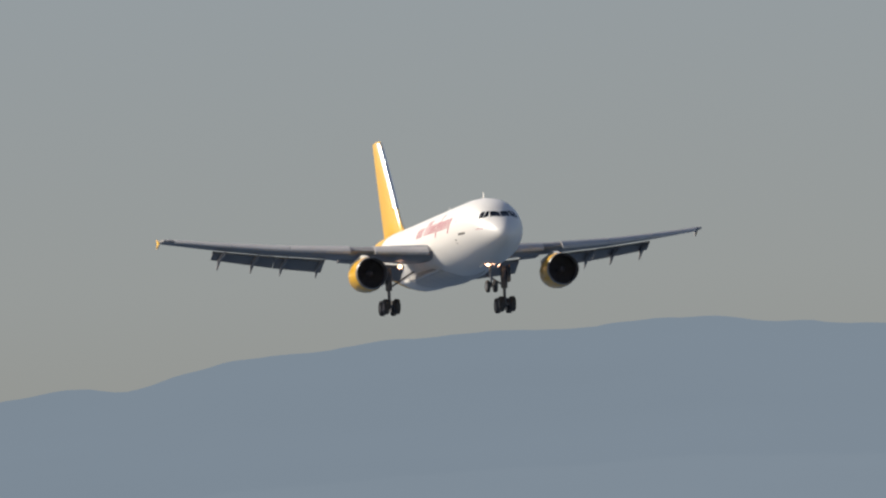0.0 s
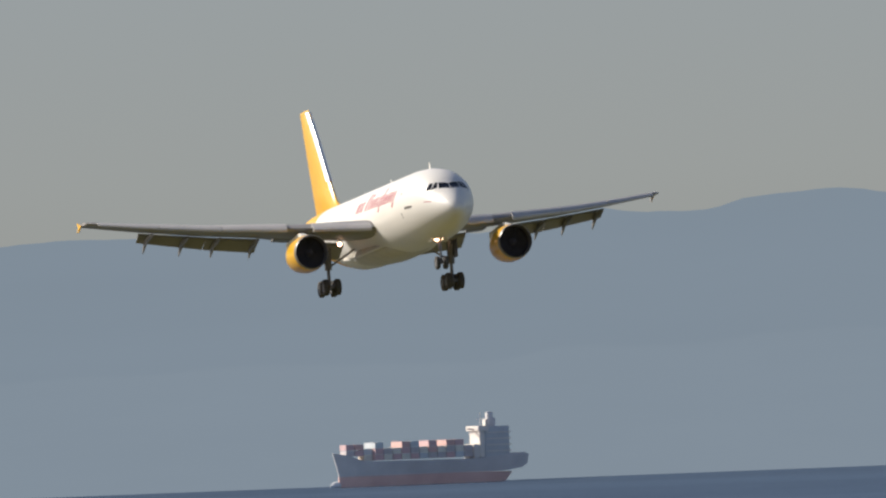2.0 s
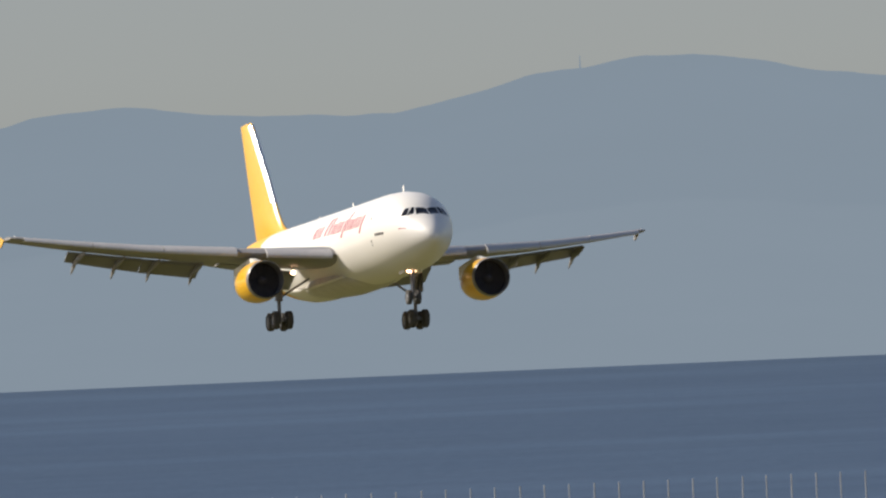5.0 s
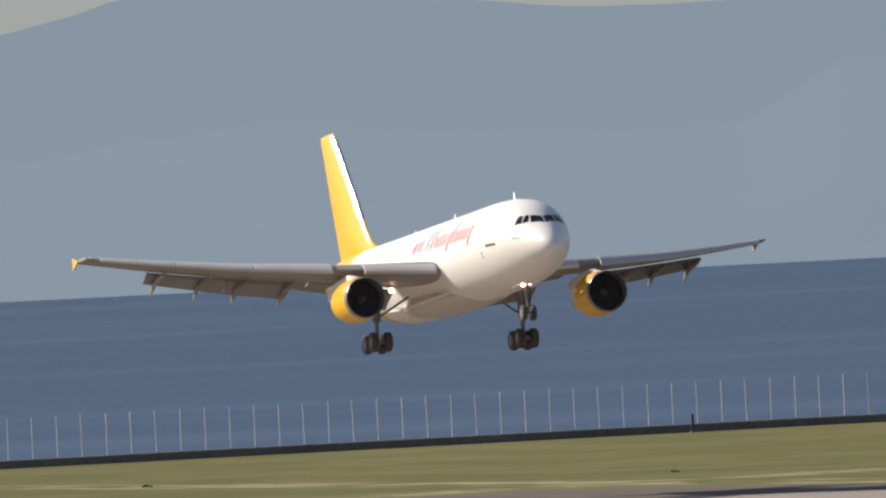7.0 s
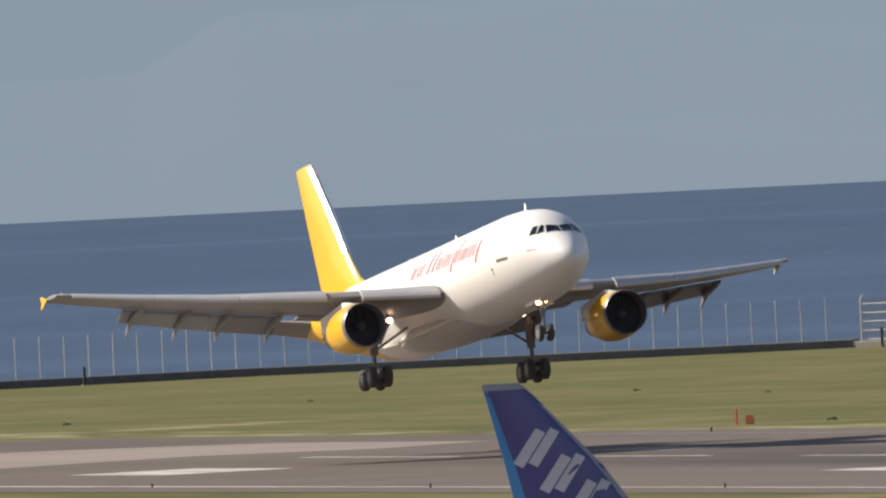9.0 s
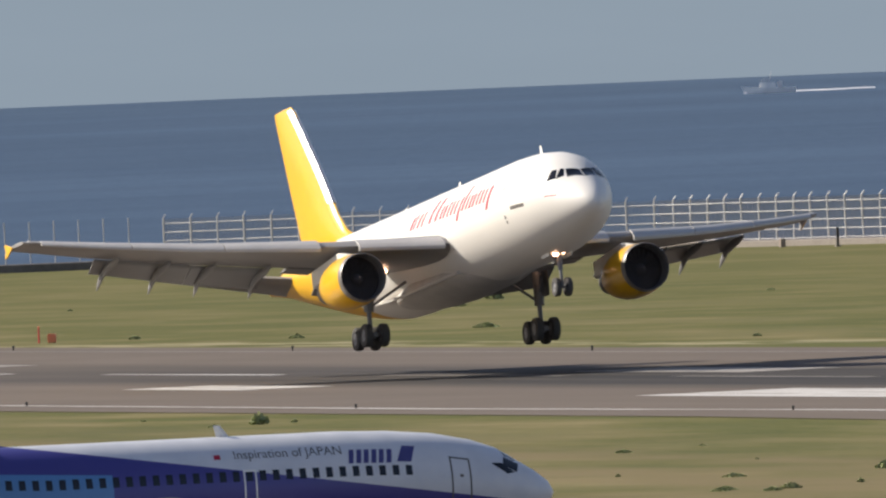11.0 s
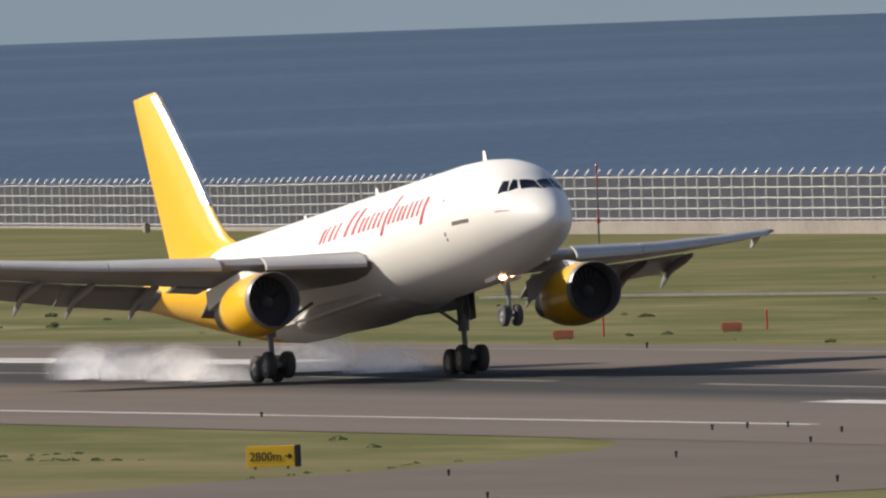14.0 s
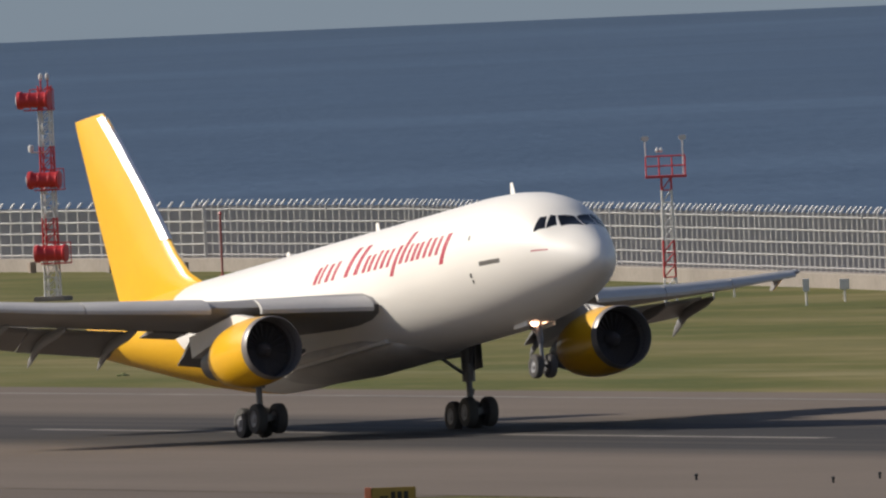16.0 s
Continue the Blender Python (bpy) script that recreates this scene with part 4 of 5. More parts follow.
def distance_sign():
    t = thing("distance_sign", at_ground(-1035, 361.9, 48), "yellow runway distance sign with black writing on the grass", "sign")
    w, h, d = 2.1, 0.95, 0.22
    case = part("case", box(-w / 2, w / 2, -d / 2, d / 2, 0.12, h, bevel=0.03), SIGN_Y, t)
    # shade on the sign's right end painted as a near-black plate
    part("end_plate", box(w / 2 + 0.004, w / 2 + 0.16, -d / 2 - 0.05, d / 2 + 0.05, 0.1, h + 0.02, bevel=0.02), POST_D, t, "end plate painted dark for its shade")
    for s in (-0.7, 0.7):
        part("leg", tube((s, 0, 0), (s, 0, 0.16), 0.05, 0.05, 8), POST_D, t)
    lettering(case, "2800m", 0.5, -0.9, 0.36, -d / 2 - 0.008, SIGN_B)
    bm = box(0.62, 0.86, -d / 2 - 0.012, -d / 2 - 0.002, 0.50, 0.565)
    tri = [Vector((0.78, 0, 0.40)), Vector((0.95, 0, 0.532)), Vector((0.78, 0, 0.665))]
    loft([[v + Vector((0, -d / 2 - k, 0)) for v in tri] for k in (0.002, 0.012)], bm)
    part("arrow", bm, SIGN_B, case, "black arrow", smooth=False)


distance_sign()


def taxi_sign():
    t = thing("taxiway_sign", at_ground(-946.0, 378.4, 58), "low dull yellow taxiway sign with an orange end", "sign")
    case = part("case", box(-0.82, 0.82, -0.12, 0.12, 0.1, 0.78, bevel=0.03), surface("dull sign face", (0.3, 0.2, 0.04), 0.6), t)
    part("end_plate", box(-1.06, -0.83, -0.14, 0.14, 0.08, 0.8, bevel=0.02), ORANGE, t, "orange end plate")
    part("leg", tube((0, 0, 0), (0, 0, 0.14), 0.06, 0.06, 8), POST_D, t)
    for x0, x1, z0, z1 in ((-0.5, -0.2, 0.4, 0.47), (-0.08, 0.08, 0.25, 0.62), (0.16, 0.32, 0.25, 0.62), (0.4, 0.56, 0.25, 0.62)):
        part("ink_bar", box(x0, x1, -0.135, -0.122, z0, z1), SIGN_B, case)


taxi_sign()

# ---- masts beyond the runway ----
def lattice(parent, h, half, top_half, material_of, step):
    levels = [h * k / step for k in range(step + 1)]
    for sx in (-1, 1):
        for sy in (-1, 1):
            for k in range(step):
                a, b = (half + (top_half - half) * levels[k + i] / h for i in (0, 1))
                part("chord", tube((sx * a, sy * a, levels[k]), (sx * b, sy * b, levels[k + 1]), 0.055, 0.055, 6), material_of(levels[k]), parent)
    for k in range(step):
        a, b = (half + (top_half - half) * levels[k + i] / h for i in (0, 1))
        for s in (-1, 1):
            part("brace", tube((-a, s * a, levels[k]), (b, s * b, levels[k + 1]), 0.032, 0.032, 5), material_of(levels[k]), parent)
            part("brace", tube((s * a, a, levels[k]), (s * b, -b, levels[k + 1]), 0.032, 0.032, 5), material_of(levels[k]), parent)
            part("rung", tube((-a, s * a, levels[k]), (a, s * a, levels[k]), 0.03, 0.03, 5), material_of(levels[k]), parent)


def glide_tower():
    t = thing("antenna_tower", at_ground(-1467, 566.5, 52), "red and white lattice antenna tower with red drum antennas", "tower")
    h = 12.25
    lattice(t, h, 0.36, 0.30, lambda z: RED if int(z / 2.1) % 2 == 1 else TOWER_W, 18)
    for e, z in ((0.5, 2.75), (0.28, 6.93), (-0.15, 11.48)):
        d = part("antenna", turned([(-1.22, 0.0), (-1.22, 0.5), (-1.02, 0.52), (-0.9, 0.43), (0.42, 0.43), (0.5, 0.52), (0.62, 0.5), (0.64, 0.0)], "X", 24, (e, -0.68, z)), RED, t, "red drum antenna")
        part("cover", turned([(-1.31, 0.0), (-1.29, 0.34), (-1.23, 0.42), (-1.22, 0.0)], "X", 20, (e, -0.68, z)), TOWER_W, d, "pale end cover")
        for q in (-0.6, 0.0):
            part("band", turned([(q, 0.435), (q + 0.03, 0.46), (q + 0.09, 0.46), (q + 0.12, 0.435)], "X", 20, (e, -0.68, z)), RED, d)
        part("platform", box(e - 0.95, e + 0.55, -0.6, 0.6, z - 0.62, z - 0.54), RED, t)
        part("bracket", box(-0.3, 0.3, -0.5, 0.4, z - 0.4, z + 0.4, bevel=0.05), RED, t)
        for s in (e - 0.9, e + 0.5):
            part("rail_post", tube((s, 0.55, z - 0.55), (s, 0.55, z + 0.6), 0.03, 0.03, 5), RED, t)
        part("rail", tube((e - 0.92, 0.55, z + 0.58), (e + 0.52, 0.55, z + 0.58), 0.03, 0.03, 5), RED, t)
    for s in (-0.2, 0.2):
        part("obstruction_light", turned([(0, 0.05), (0.08, 0.13), (0.3, 0.12), (0.4, 0.03)], "Z", 10, (s, 0, h + 0.35), True), TOWER_W, t)
        part("light_stem", tube((s, 0, h - 0.3), (s, 0, h + 0.38), 0.045, 0.045, 6), RED, t)
    part("housing", turned([(0, 0.03), (0.02, 0.13), (0.3, 0.16), (0.42, 0.1), (0.44, 0)], "Z", 12, (-0.95, 0, 8.5), True), TOWER_W, t, "small white housing")
    part("housing_arm", tube((-0.95, 0, 8.5), (0, 0, 8.5), 0.04, 0.04, 6), TOWER_W, t)
    part("footing", box(-0.9, 0.9, -0.9, 0.9, 0, 0.3, bevel=0.05), CONC, t, "concrete footing")


glide_tower()


def wind_mast():
    t = thing("wind_mast", at_ground(-1301.1, 536.07, 68, -0.6), "red and white lattice mast with wind gauges on a red platform", "mast")
    lattice(t, 7.6, 0.32, 0.24, lambda z: RED if z > 6.6 or 2.0 < z < 4.2 else TOWER_W, 12)
    part("platform", box(-1.05, 1.05, -0.8, 0.8, 7.6, 7.72), RED, t)
    for sx in (-1, -0.33, 0.33, 1):
        for sy in (-0.78, 0.78):
            part("rail_post", tube((sx, sy, 7.7), (sx, sy, 8.7), 0.035, 0.035, 5), RED, t)
    for z in (8.2, 8.7):
        for sy in (-0.78, 0.78):
            part("rail", tube((-1.02, sy, z), (1.02, sy, z), 0.03, 0.03, 5), RED, t)
    for s in (-1.0, 0.9):
        part("gauge_pole", tube((s, 0, 7.7), (s, 0, 9.6), 0.035, 0.03, 6), TOWER_W, t)
        part("wind_gauge", box(s - 0.18, s + 0.2, -0.05, 0.05, 9.5, 9.75, bevel=0.04), TOWER_W, t, "white wind gauge")
    for s in (-0.4, -0.2):
        part("obstruction_light", turned([(0, 0.05), (0.08, 0.12), (0.25, 0.03)], "Z", 8, (s, 0, 8.9), True), TOWER_W, t)


wind_mast()


FADED = surface("faded red paint", (0.34, 0.09, 0.085), 0.6, spread=0.15)


def banded_pole(x, y, h, arm):
    t = thing("banded_pole", at_ground(x, y), "slim red and white banded pole with a lamp box", "pole", "banded poles by the fence")
    n = 5
    for k in range(n):
        part("band", tube((0, 0, h * k / n), (0, 0, h * (k + 1) / n), 0.065, 0.06, 8), FADED if k % 2 == 0 or arm else STEEL, t)
    part("lamp_box", box(-0.15, 0.15, -0.12, 0.12, h * 0.42, h * 0.42 + 0.3, bevel=0.04), FADED, t)
    part("lamp", turned([(0, 0.05), (0.06, 0.1), (0.2, 0.03)], "Z", 8, (0, 0, h), True), RED, t)


for x, y, h, arm in ((-1567.3, 569.4, 5.85, False), (-1338.1, 526.2, 5.85, True)):
    banded_pole(x, y, h, arm)


def camera_mast():
    t = thing("camera_mast", at_ground(-1625.5, 619.3, 70), "grey steel mast with a white camera housing on top", "mast")
    part("shaft", tube((0, 0, 0), (0, 0, 3.9), 0.14, 0.11, 10), STEEL, t)
    part("housing", box(-0.35, 0.3, -0.22, 0.22, 3.85, 4.35, bevel=0.08), TOWER_W, t, "white camera housing")
    part("cabinet", box(-0.25, 0.25, -0.2, 0.2, 0.4, 1.4, bevel=0.03), STEEL, t, "grey control cabinet")


camera_mast()


def checker_hut():
    t = thing("checkered_hut", at_ground(-1344.6, 532.15, 52), "small equipment hut painted in red and white squares", "hut")
    w, d, h, n = 1.7, 1.4, 2.6, 3
    body = part("core", box(-w / 2 + 0.02, w / 2 - 0.02, -d / 2 + 0.02, d / 2 - 0.02, 0, h - 0.02), TOWER_W, t)
    cell, up = w / n, h / 5
    for i in range(n):
        for j in range(5):
            part("panel", box(-w / 2 + i * cell + 0.01, -w / 2 + (i + 1) * cell - 0.01, -d / 2 - 0.02, -d / 2 + 0.02, j * up + 0.01, (j + 1) * up - 0.01), RED if (i + j) % 2 else TOWER_W, body, smooth=False)
    for i in range(4):
        for j in range(5):
            for sgn in (-1, 1):
                part("panel", box(sgn * w / 2 - 0.02, sgn * w / 2 + 0.02, -d / 2 + i * d / 4 + 0.01, -d / 2 + (i + 1) * d / 4 - 0.01, j * up + 0.01, (j + 1) * up - 0.01), RED if (i + j) % 2 else TOWER_W, body, smooth=False)
    part("roof", box(-w / 2 - 0.08, w / 2 + 0.08, -d / 2 - 0.08, d / 2 + 0.08, h, h + 0.12, bevel=0.03), TOWER_W, t)


checker_hut()


def red_cabinet():
    t = thing("red_cabinet", at_ground(-1296.5, 525.5, 69), "red equipment cabinet with a pipe frame above it", "cabinet")
    part("cabinet", box(-0.85, 0.85, -0.4, 0.4, 0.05, 1.0, bevel=0.05), RED, t)
    part("door", box(-0.75, -0.02, -0.43, -0.39, 0.15, 0.9, bevel=0.02), RED, t)
    part("door", box(0.02, 0.75, -0.43, -0.39, 0.15, 0.9, bevel=0.02), RED, t)
    for s in (-0.9, -0.45):
        part("frame_post", tube((s, 0.2, 0), (s, 0.2, 2.3), 0.05, 0.05, 6), RED, t)
    for z in (1.5, 2.2):
        part("frame_bar", tube((-1.1, 0.2, z), (0.2, 0.2, z), 0.05, 0.05, 6), RED, t)
    part("lamp", box(-1.1, -0.7, 0.0, 0.4, 2.2, 2.5, bevel=0.05), RED, t)


red_cabinet()


def white_post(x, y, h, w):
    t = thing("white_post", at_ground(x, y, 68), "short white instrument post on the grass", "post", "white posts on the grass")
    part("pole", tube((0, 0, 0), (0, 0, h * 0.6), 0.05, 0.05, 6), TOWER_W, t)
    part("head", box(-w / 2, w / 2, -0.12, 0.12, h * 0.55, h, bevel=0.03), TOWER_W, t)


for x, y, h, w in ((-1353.5, 560.1, 1.0, 0.4), (-1354, 561.5, 0.9, 0.6), (-1312.8, 548.4, 1.4, 0.35), (-1319.6, 553.4, 1.2, 0.5)):
    white_post(x, y, h, w)

# ---- the airliner that waits in front ----
LINER = [(0, -0.55, -0.65, 0.03), (-0.25, -0.16, -1.05, 0.5), (-0.8, 0.26, -1.42, 0.92), (-1.6, 0.74, -1.72, 1.3), (-2.3, 1.16, -1.88, 1.52), (-3.2, 1.47, -1.96, 1.68), (-4.6, 1.76, -2.0, 1.82),
         (-6.4, 1.93, -2.02, 1.88), (-8.5, 2.0, -2.02, 1.88), (-20.0, 2.0, -2.02, 1.88), (-22.5, 2.0, -1.7, 1.84), (-25.0, 1.96, -0.95, 1.62), (-27.5, 1.82, 0.0, 1.15), (-29.2, 1.6, 0.75, 0.6), (-29.8, 1.4, 1.0, 0.3)]


def make_liner_paint():
    m, n, l, bs = node_mat("white blue and grey airliner paint")
    co = n.new("ShaderNodeTexCoord")
    sep = n.new("ShaderNodeSeparateXYZ")
    l.new(co.outputs["Object"], sep.inputs[0])
    x, z = sep.outputs["X"], sep.outputs["Z"]
    # the white roof ends in a slanting line towards the tail; a light band under the blue
    edge = maths(n, l, "ADD", maths(n, l, "MULTIPLY", maths(n, l, "ADD", x, 14.95), -0.1465), 1.12)
    white = maths(n, l, "GREATER_THAN", z, edge)
    low = maths(n, l, "LESS_THAN", z, maths(n, l, "ADD", maths(n, l, "MULTIPLY", maths(n, l, "ADD", x, 20.0), -0.05), 0.95))
    dirt = noise_node(n, l, 1.0, 4)
    wc = ramp_node(n, l, dirt, [(0.3, (0.62, 0.63, 0.66)), (0.7, (0.72, 0.72, 0.74))])
    c = mix_node(n, l, maths(n, l, "MULTIPLY", low, maths(n, l, "LESS_THAN", x, -17.5)), (0.06, 0.056, 0.25), (0.10, 0.25, 0.5))
    l.new(mix_node(n, l, white, c, wc), bs.inputs["Base Color"])
    bs.inputs["Roughness"].default_value = 0.35
    return m


def hull_writing(parent, text, x0, length, angle, s):
    """Written words that follow the curve of the airliner's side."""
    cu = bpy.data.curves.new("lettering", "FONT")
    cu.body, cu.size = text, 1.0
    ob = new("lettering", cu)
    me = bpy.data.meshes.new_from_object(ob.evaluated_get(bpy.context.evaluated_depsgraph_get()))
    bpy.data.objects.remove(ob)
    k = length / max(v.co.x for v in me.vertices)
    bm = bmesh.new()
    bm.from_mesh(me)
    # one part a letter: faces that hang together, and a dot with its stem
    left, groups = set(bm.faces), []
    while left:
        stack, isle = [left.pop()], []
        while stack:
            f = stack.pop()
            isle.append(f)
            for v in f.verts:
                for g in v.link_faces:
                    if g in left:
                        left.remove(g)
                        stack.append(g)
        xs = [v.co.x for f in isle for v in f.verts]
        groups.append((min(xs), max(xs), isle))
    groups.sort(key=lambda g: g[0])
    letters = []
    for lo, hi, isle in groups:
        if letters and hi <= letters[-1][1] + 0.02:
            letters[-1][2].extend(isle)
        else:
            letters.append([lo, hi, list(isle)])
    for lo, hi, isle in letters:
        one, made = bmesh.new(), {}
        for f in isle:
            for v in f.verts:
                if v not in made:
                    u = v.co.x * k if s == 1 else length - v.co.x * k
                    a = angle + math.degrees(v.co.y * k * 1.15 / 1.95)
                    made[v] = one.verts.new(hull_point(LINER, x0 + u, a if s == 1 else 180 - a, 0.008))
            one.faces.new([made[v] for v in f.verts])
        part("letter", one, GREY_INK, parent, "small dark grey letter", smooth=False)
    bm.free()


def airliner():
    t = thing("airliner", pose(-970.0, 295.8, -0.02, 0, 0, 92), "parked white and blue airliner with a deep blue tail fin", "airplane")
    up = Matrix.Translation((0, 0, 3.45))
    body = part("fuselage", hull(LINER, 44), make_liner_paint(), t, at=up)
    fin = [(1.6, -18.6, -27.8, 0.03), (2.05, -21.2, -27.85, 0.05), (2.5, -22.7, -27.95, 0.07), (3.1, -23.7, -28.1, 0.09), (4.5, -24.7, -28.4, 0.10), (7.3, -27.35, -29.1, 0.10), (7.55, -27.75, -29.15, 0.08)]
    tail = part("fin", loft([aerofoil(le, te, 0, th, z, 9, 0, True) for z, le, te, th in fin]), BLUE, t, "deep blue fin", at=up)

    def strap(z0, z1, a0, a1, out, steps=6):
        rings = []
        for k in range(steps + 1):
            z = z0 + (z1 - z0) * k / steps
            le, te, th = table(fin, z)
            c = le - te
            p = aerofoil(le + out, te - out, 0, th * (1 + 3 * out / c) + 0.004, z, 24, 0, True)
            up_side = [v for v in p[:25] if a0 <= (le - v.x) / c <= a1]
            dn_side = [v for v in ([p[0]] + p[:24:-1]) if a0 <= (le - v.x) / c <= a1]
            rings.append((up_side, dn_side))
        m = min(min(len(u), len(d)) for u, d in rings)
        return loft([u[:m] + list(reversed(d[:m])) for u, d in rings])

    part("leading_edge", strap(2.2, 7.5, -0.05, 0.085, 0.012), GREY_A, tail, "grey bare leading edge")
    part("rudder_stripe", strap(2.2, 7.5, 0.86, 1.05, 0.012), SKYB, tail, "light blue rudder edge")
    part("fin_cap", loft([aerofoil(-27.45, -29.16, 0, 0.10, 7.42, 9, 0, True), aerofoil(-27.8, -29.18, 0, 0.07, 7.66, 9, 0, True)]), GREY_A, tail, "pale fin cap")
    # the airline's mark as plain slanted blocks on both sides
    for s in (1, -1):
        for k in range(3):
            cx, cz = -27.12 + 0.93 * k, 5.36 - 0.97 * k
            for dx, w, tilt in ((-0.46, 0.36, 0.32), (0.10, 0.34, 0.32)):
                pts = [(cx + dx - tilt - 0.25, cz - 0.62), (cx + dx + w - tilt - 0.25, cz - 0.62 - w * 0.5), (cx + dx + w + tilt, cz + 0.62 - w * 0.5), (cx + dx + tilt, cz + 0.62)]
                rings = []
                for lift in (0.035, -0.05):
                    ring = []
                    for x, z in pts:
                        le, te, th = table(fin, z)
                        c = max(0.02, min(0.98, (le - x) / (le - te)))
                        h = 5 * th * (0.2969 * math.sqrt(c) - 0.126 * c - 0.3516 * c * c + 0.2843 * c ** 3 - 0.1015 * c ** 4) * (le - te)
                        ring.append(Vector((x, s * (h + lift), z)))
                    rings.append(ring)
                part("mark", loft(rings), MARK_G, tail, "pale grey slanted block")
    for s in (1, -1):
        st = [(0.5, -25.4, -28.9, 0.95, 0.09), (3.2, -27.0, -29.7, 1.3, 0.08), (6.3, -28.9, -30.5, 1.75, 0.07)]
        part("tailplane", loft([aerofoil(le, te, z, th, s * y, 7, 0) for y, le, te, z, th in st]), PAINT_W, t, at=up)
        wg = [(1.0, -11.2, -17.8, -1.35, 0.13), (4.6, -13.4, -18.0, -0.95, 0.12), (14.4, -19.0, -20.7, 0.1, 0.10)]
        wing = part("wing", loft([aerofoil(le, te, z, th, s * y, 8) for y, le, te, z, th in wg]), GREY_A, t, at=up)
        part("engine", turned([(0, 0.78), (0.05, 0.86), (-0.3, 0.93), (-1.6, 0.95), (-3.0, 0.75), (-3.4, 0.6), (-1.0, 0.7)], "X", 28, (-9.6, s * 4.85, -2.15)), PAINT_W, t, at=up)
        part("pylon", box(-13.0, -10.4, s * 4.85 - 0.12, s * 4.85 + 0.12, -1.5, -0.95, bevel=0.04), GREY_A, t, at=up)
        leg = part("main_gear", tube((-15.6, s * 2.6, -1.2), (-15.6, s * 2.6, -2.9), 0.14), STEEL, t, at=up)
        for d in (-0.28, 0.28):
            part("wheel", turned([(-0.17, 0.25), (-0.17, 0.44), (-0.1, 0.5), (0.1, 0.5), (0.17, 0.44), (0.17, 0.25)], "Y", 20, (-15.6, s * 2.6 + d, -2.95), True), TYRE, leg)
        # cockpit glass
        side = (lambda a: a) if s == 1 else (lambda a: 180 - a)
        for cs in ([(-1.62, 86), (-1.66, 60), (-2.14, 58), (-2.2, 86)], [(-1.58, 54), (-1.76, 31), (-2.32, 35), (-2.2, 52)], [(-1.86, 29), (-2.2, 22), (-2.80, 33), (-2.40, 37)]):
            part("cockpit_window", skin_patch(LINER, [(x, side(a)) for x, a in cs]), GLASS, body)
        for k in range(34):
            x = -6.25 - 0.512 * k
            part("cabin_window", skin_patch(LINER, [(x, side(11)), (x + 0.25, side(11)), (x + 0.25, side(22)), (x, side(22))], 0.006, 2), GLASS, body)
        for x, w, a0, a1, ink in ((-4.5, 0.8, -24, 33, GREY_INK), (-24.2, 0.85, -20, 34, GREY_INK), (-12.5, 0.5, -14, 22, PAINT_W)):
            for x0, x1, b0, b1 in ((x, x + 0.06, a0, a1), (x + w - 0.06, x + w, a0, a1), (x, x + w, a1 - 1, a1 + 1), (x, x + w, a0 - 1, a0 + 1)):
                part("door_seam", skin_patch(LINER, [(x0, side(b0)), (x1, side(b0)), (x1, side(b1)), (x0, side(b1))], 0.012, 10), ink, body, "thin door outline")
        part("door_handle", skin_patch(LINER, [(-4.15, side(10)), (-4.02, side(10)), (-4.02, side(13)), (-4.15, side(13))], 0.01, 2), GREY_INK, body)
        for k in range(3):
            x = -8.42 + 0.58 * k
            for d, w in ((0.0, 0.19), (0.3, 0.19)):
                part("mark", skin_patch(LINER, [(x + d, side(25)), (x + d + w, side(25)), (x + d + w + 0.12, side(42)), (x + d + 0.12, side(42))], 0.006, 3), BLUE, body, "blue slanted block")
        part("mark", skin_patch(LINER, [(-6.55, side(26)), (-6.0, side(26)), (-5.72, side(47)), (-6.22, side(47))], 0.006, 4), BLUE, body, "blue flag shape")
        hull_writing(body, "Inspiration of JAPAN", -12.75, 4.15, 36.5, s)
        part("mark", skin_patch(LINER, [(-13.5, side(37)), (-13.25, side(37)), (-13.25, side(43)), (-13.5, side(43))], 0.005, 2), RED_INK, body, "small red dot")
    part("exhaust_shroud", turned([(0.9, 0.75), (0.2, 0.5), (-0.35, 0.32), (-0.36, 0.22)], "X", 20, (-29.4, 0, 1.25), True), BROWN, body, "sooty tail exhaust")
    part("aerial", loft([aerofoil(-12.4, -12.9, 0, 0.12, 1.98, 4, 0, True), aerofoil(-12.75, -13.0, 0, 0.12, 2.42, 4, 0, True)]), PAINT_W, body)
    ng = part("nose_gear", tube((-2.6, 0, -1.6), (-2.6, 0, -3.0), 0.1), STEEL, t, at=up)
    for d in (-0.2, 0.2):
        part("wheel", turned([(-0.1, 0.2), (-0.1, 0.32), (0.1, 0.32), (0.1, 0.2)], "Y", 18, (-2.6, d, -3.13), True), TYRE, ng)
    return t


airliner()

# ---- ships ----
# distance haze put into the base colours: hull paints are paled
SHIP_RED = surface("red hull paled for haze", (0.95, 0.62, 0.56), 0.8, spread=0.15, scale=0.3)
SHIP_HAZED = surface("ship hull paled for haze", (0.7, 0.68, 0.68), 0.8, spread=0.15, scale=0.3)
# shaded and sunlit faces of the house painted as two tones
SHIP_HOUSE = surface("ship house grey, shade painted in", (0.62, 0.64, 0.66), 0.8, spread=0.1, scale=0.5)
SHIP_LIT = surface("ship house cream, sunlight painted in", (0.85, 0.8, 0.74), 0.8, spread=0.1, scale=0.5)
FOAM = surface("white foam", (0.75, 0.76, 0.78), 0.9, spread=0.1)
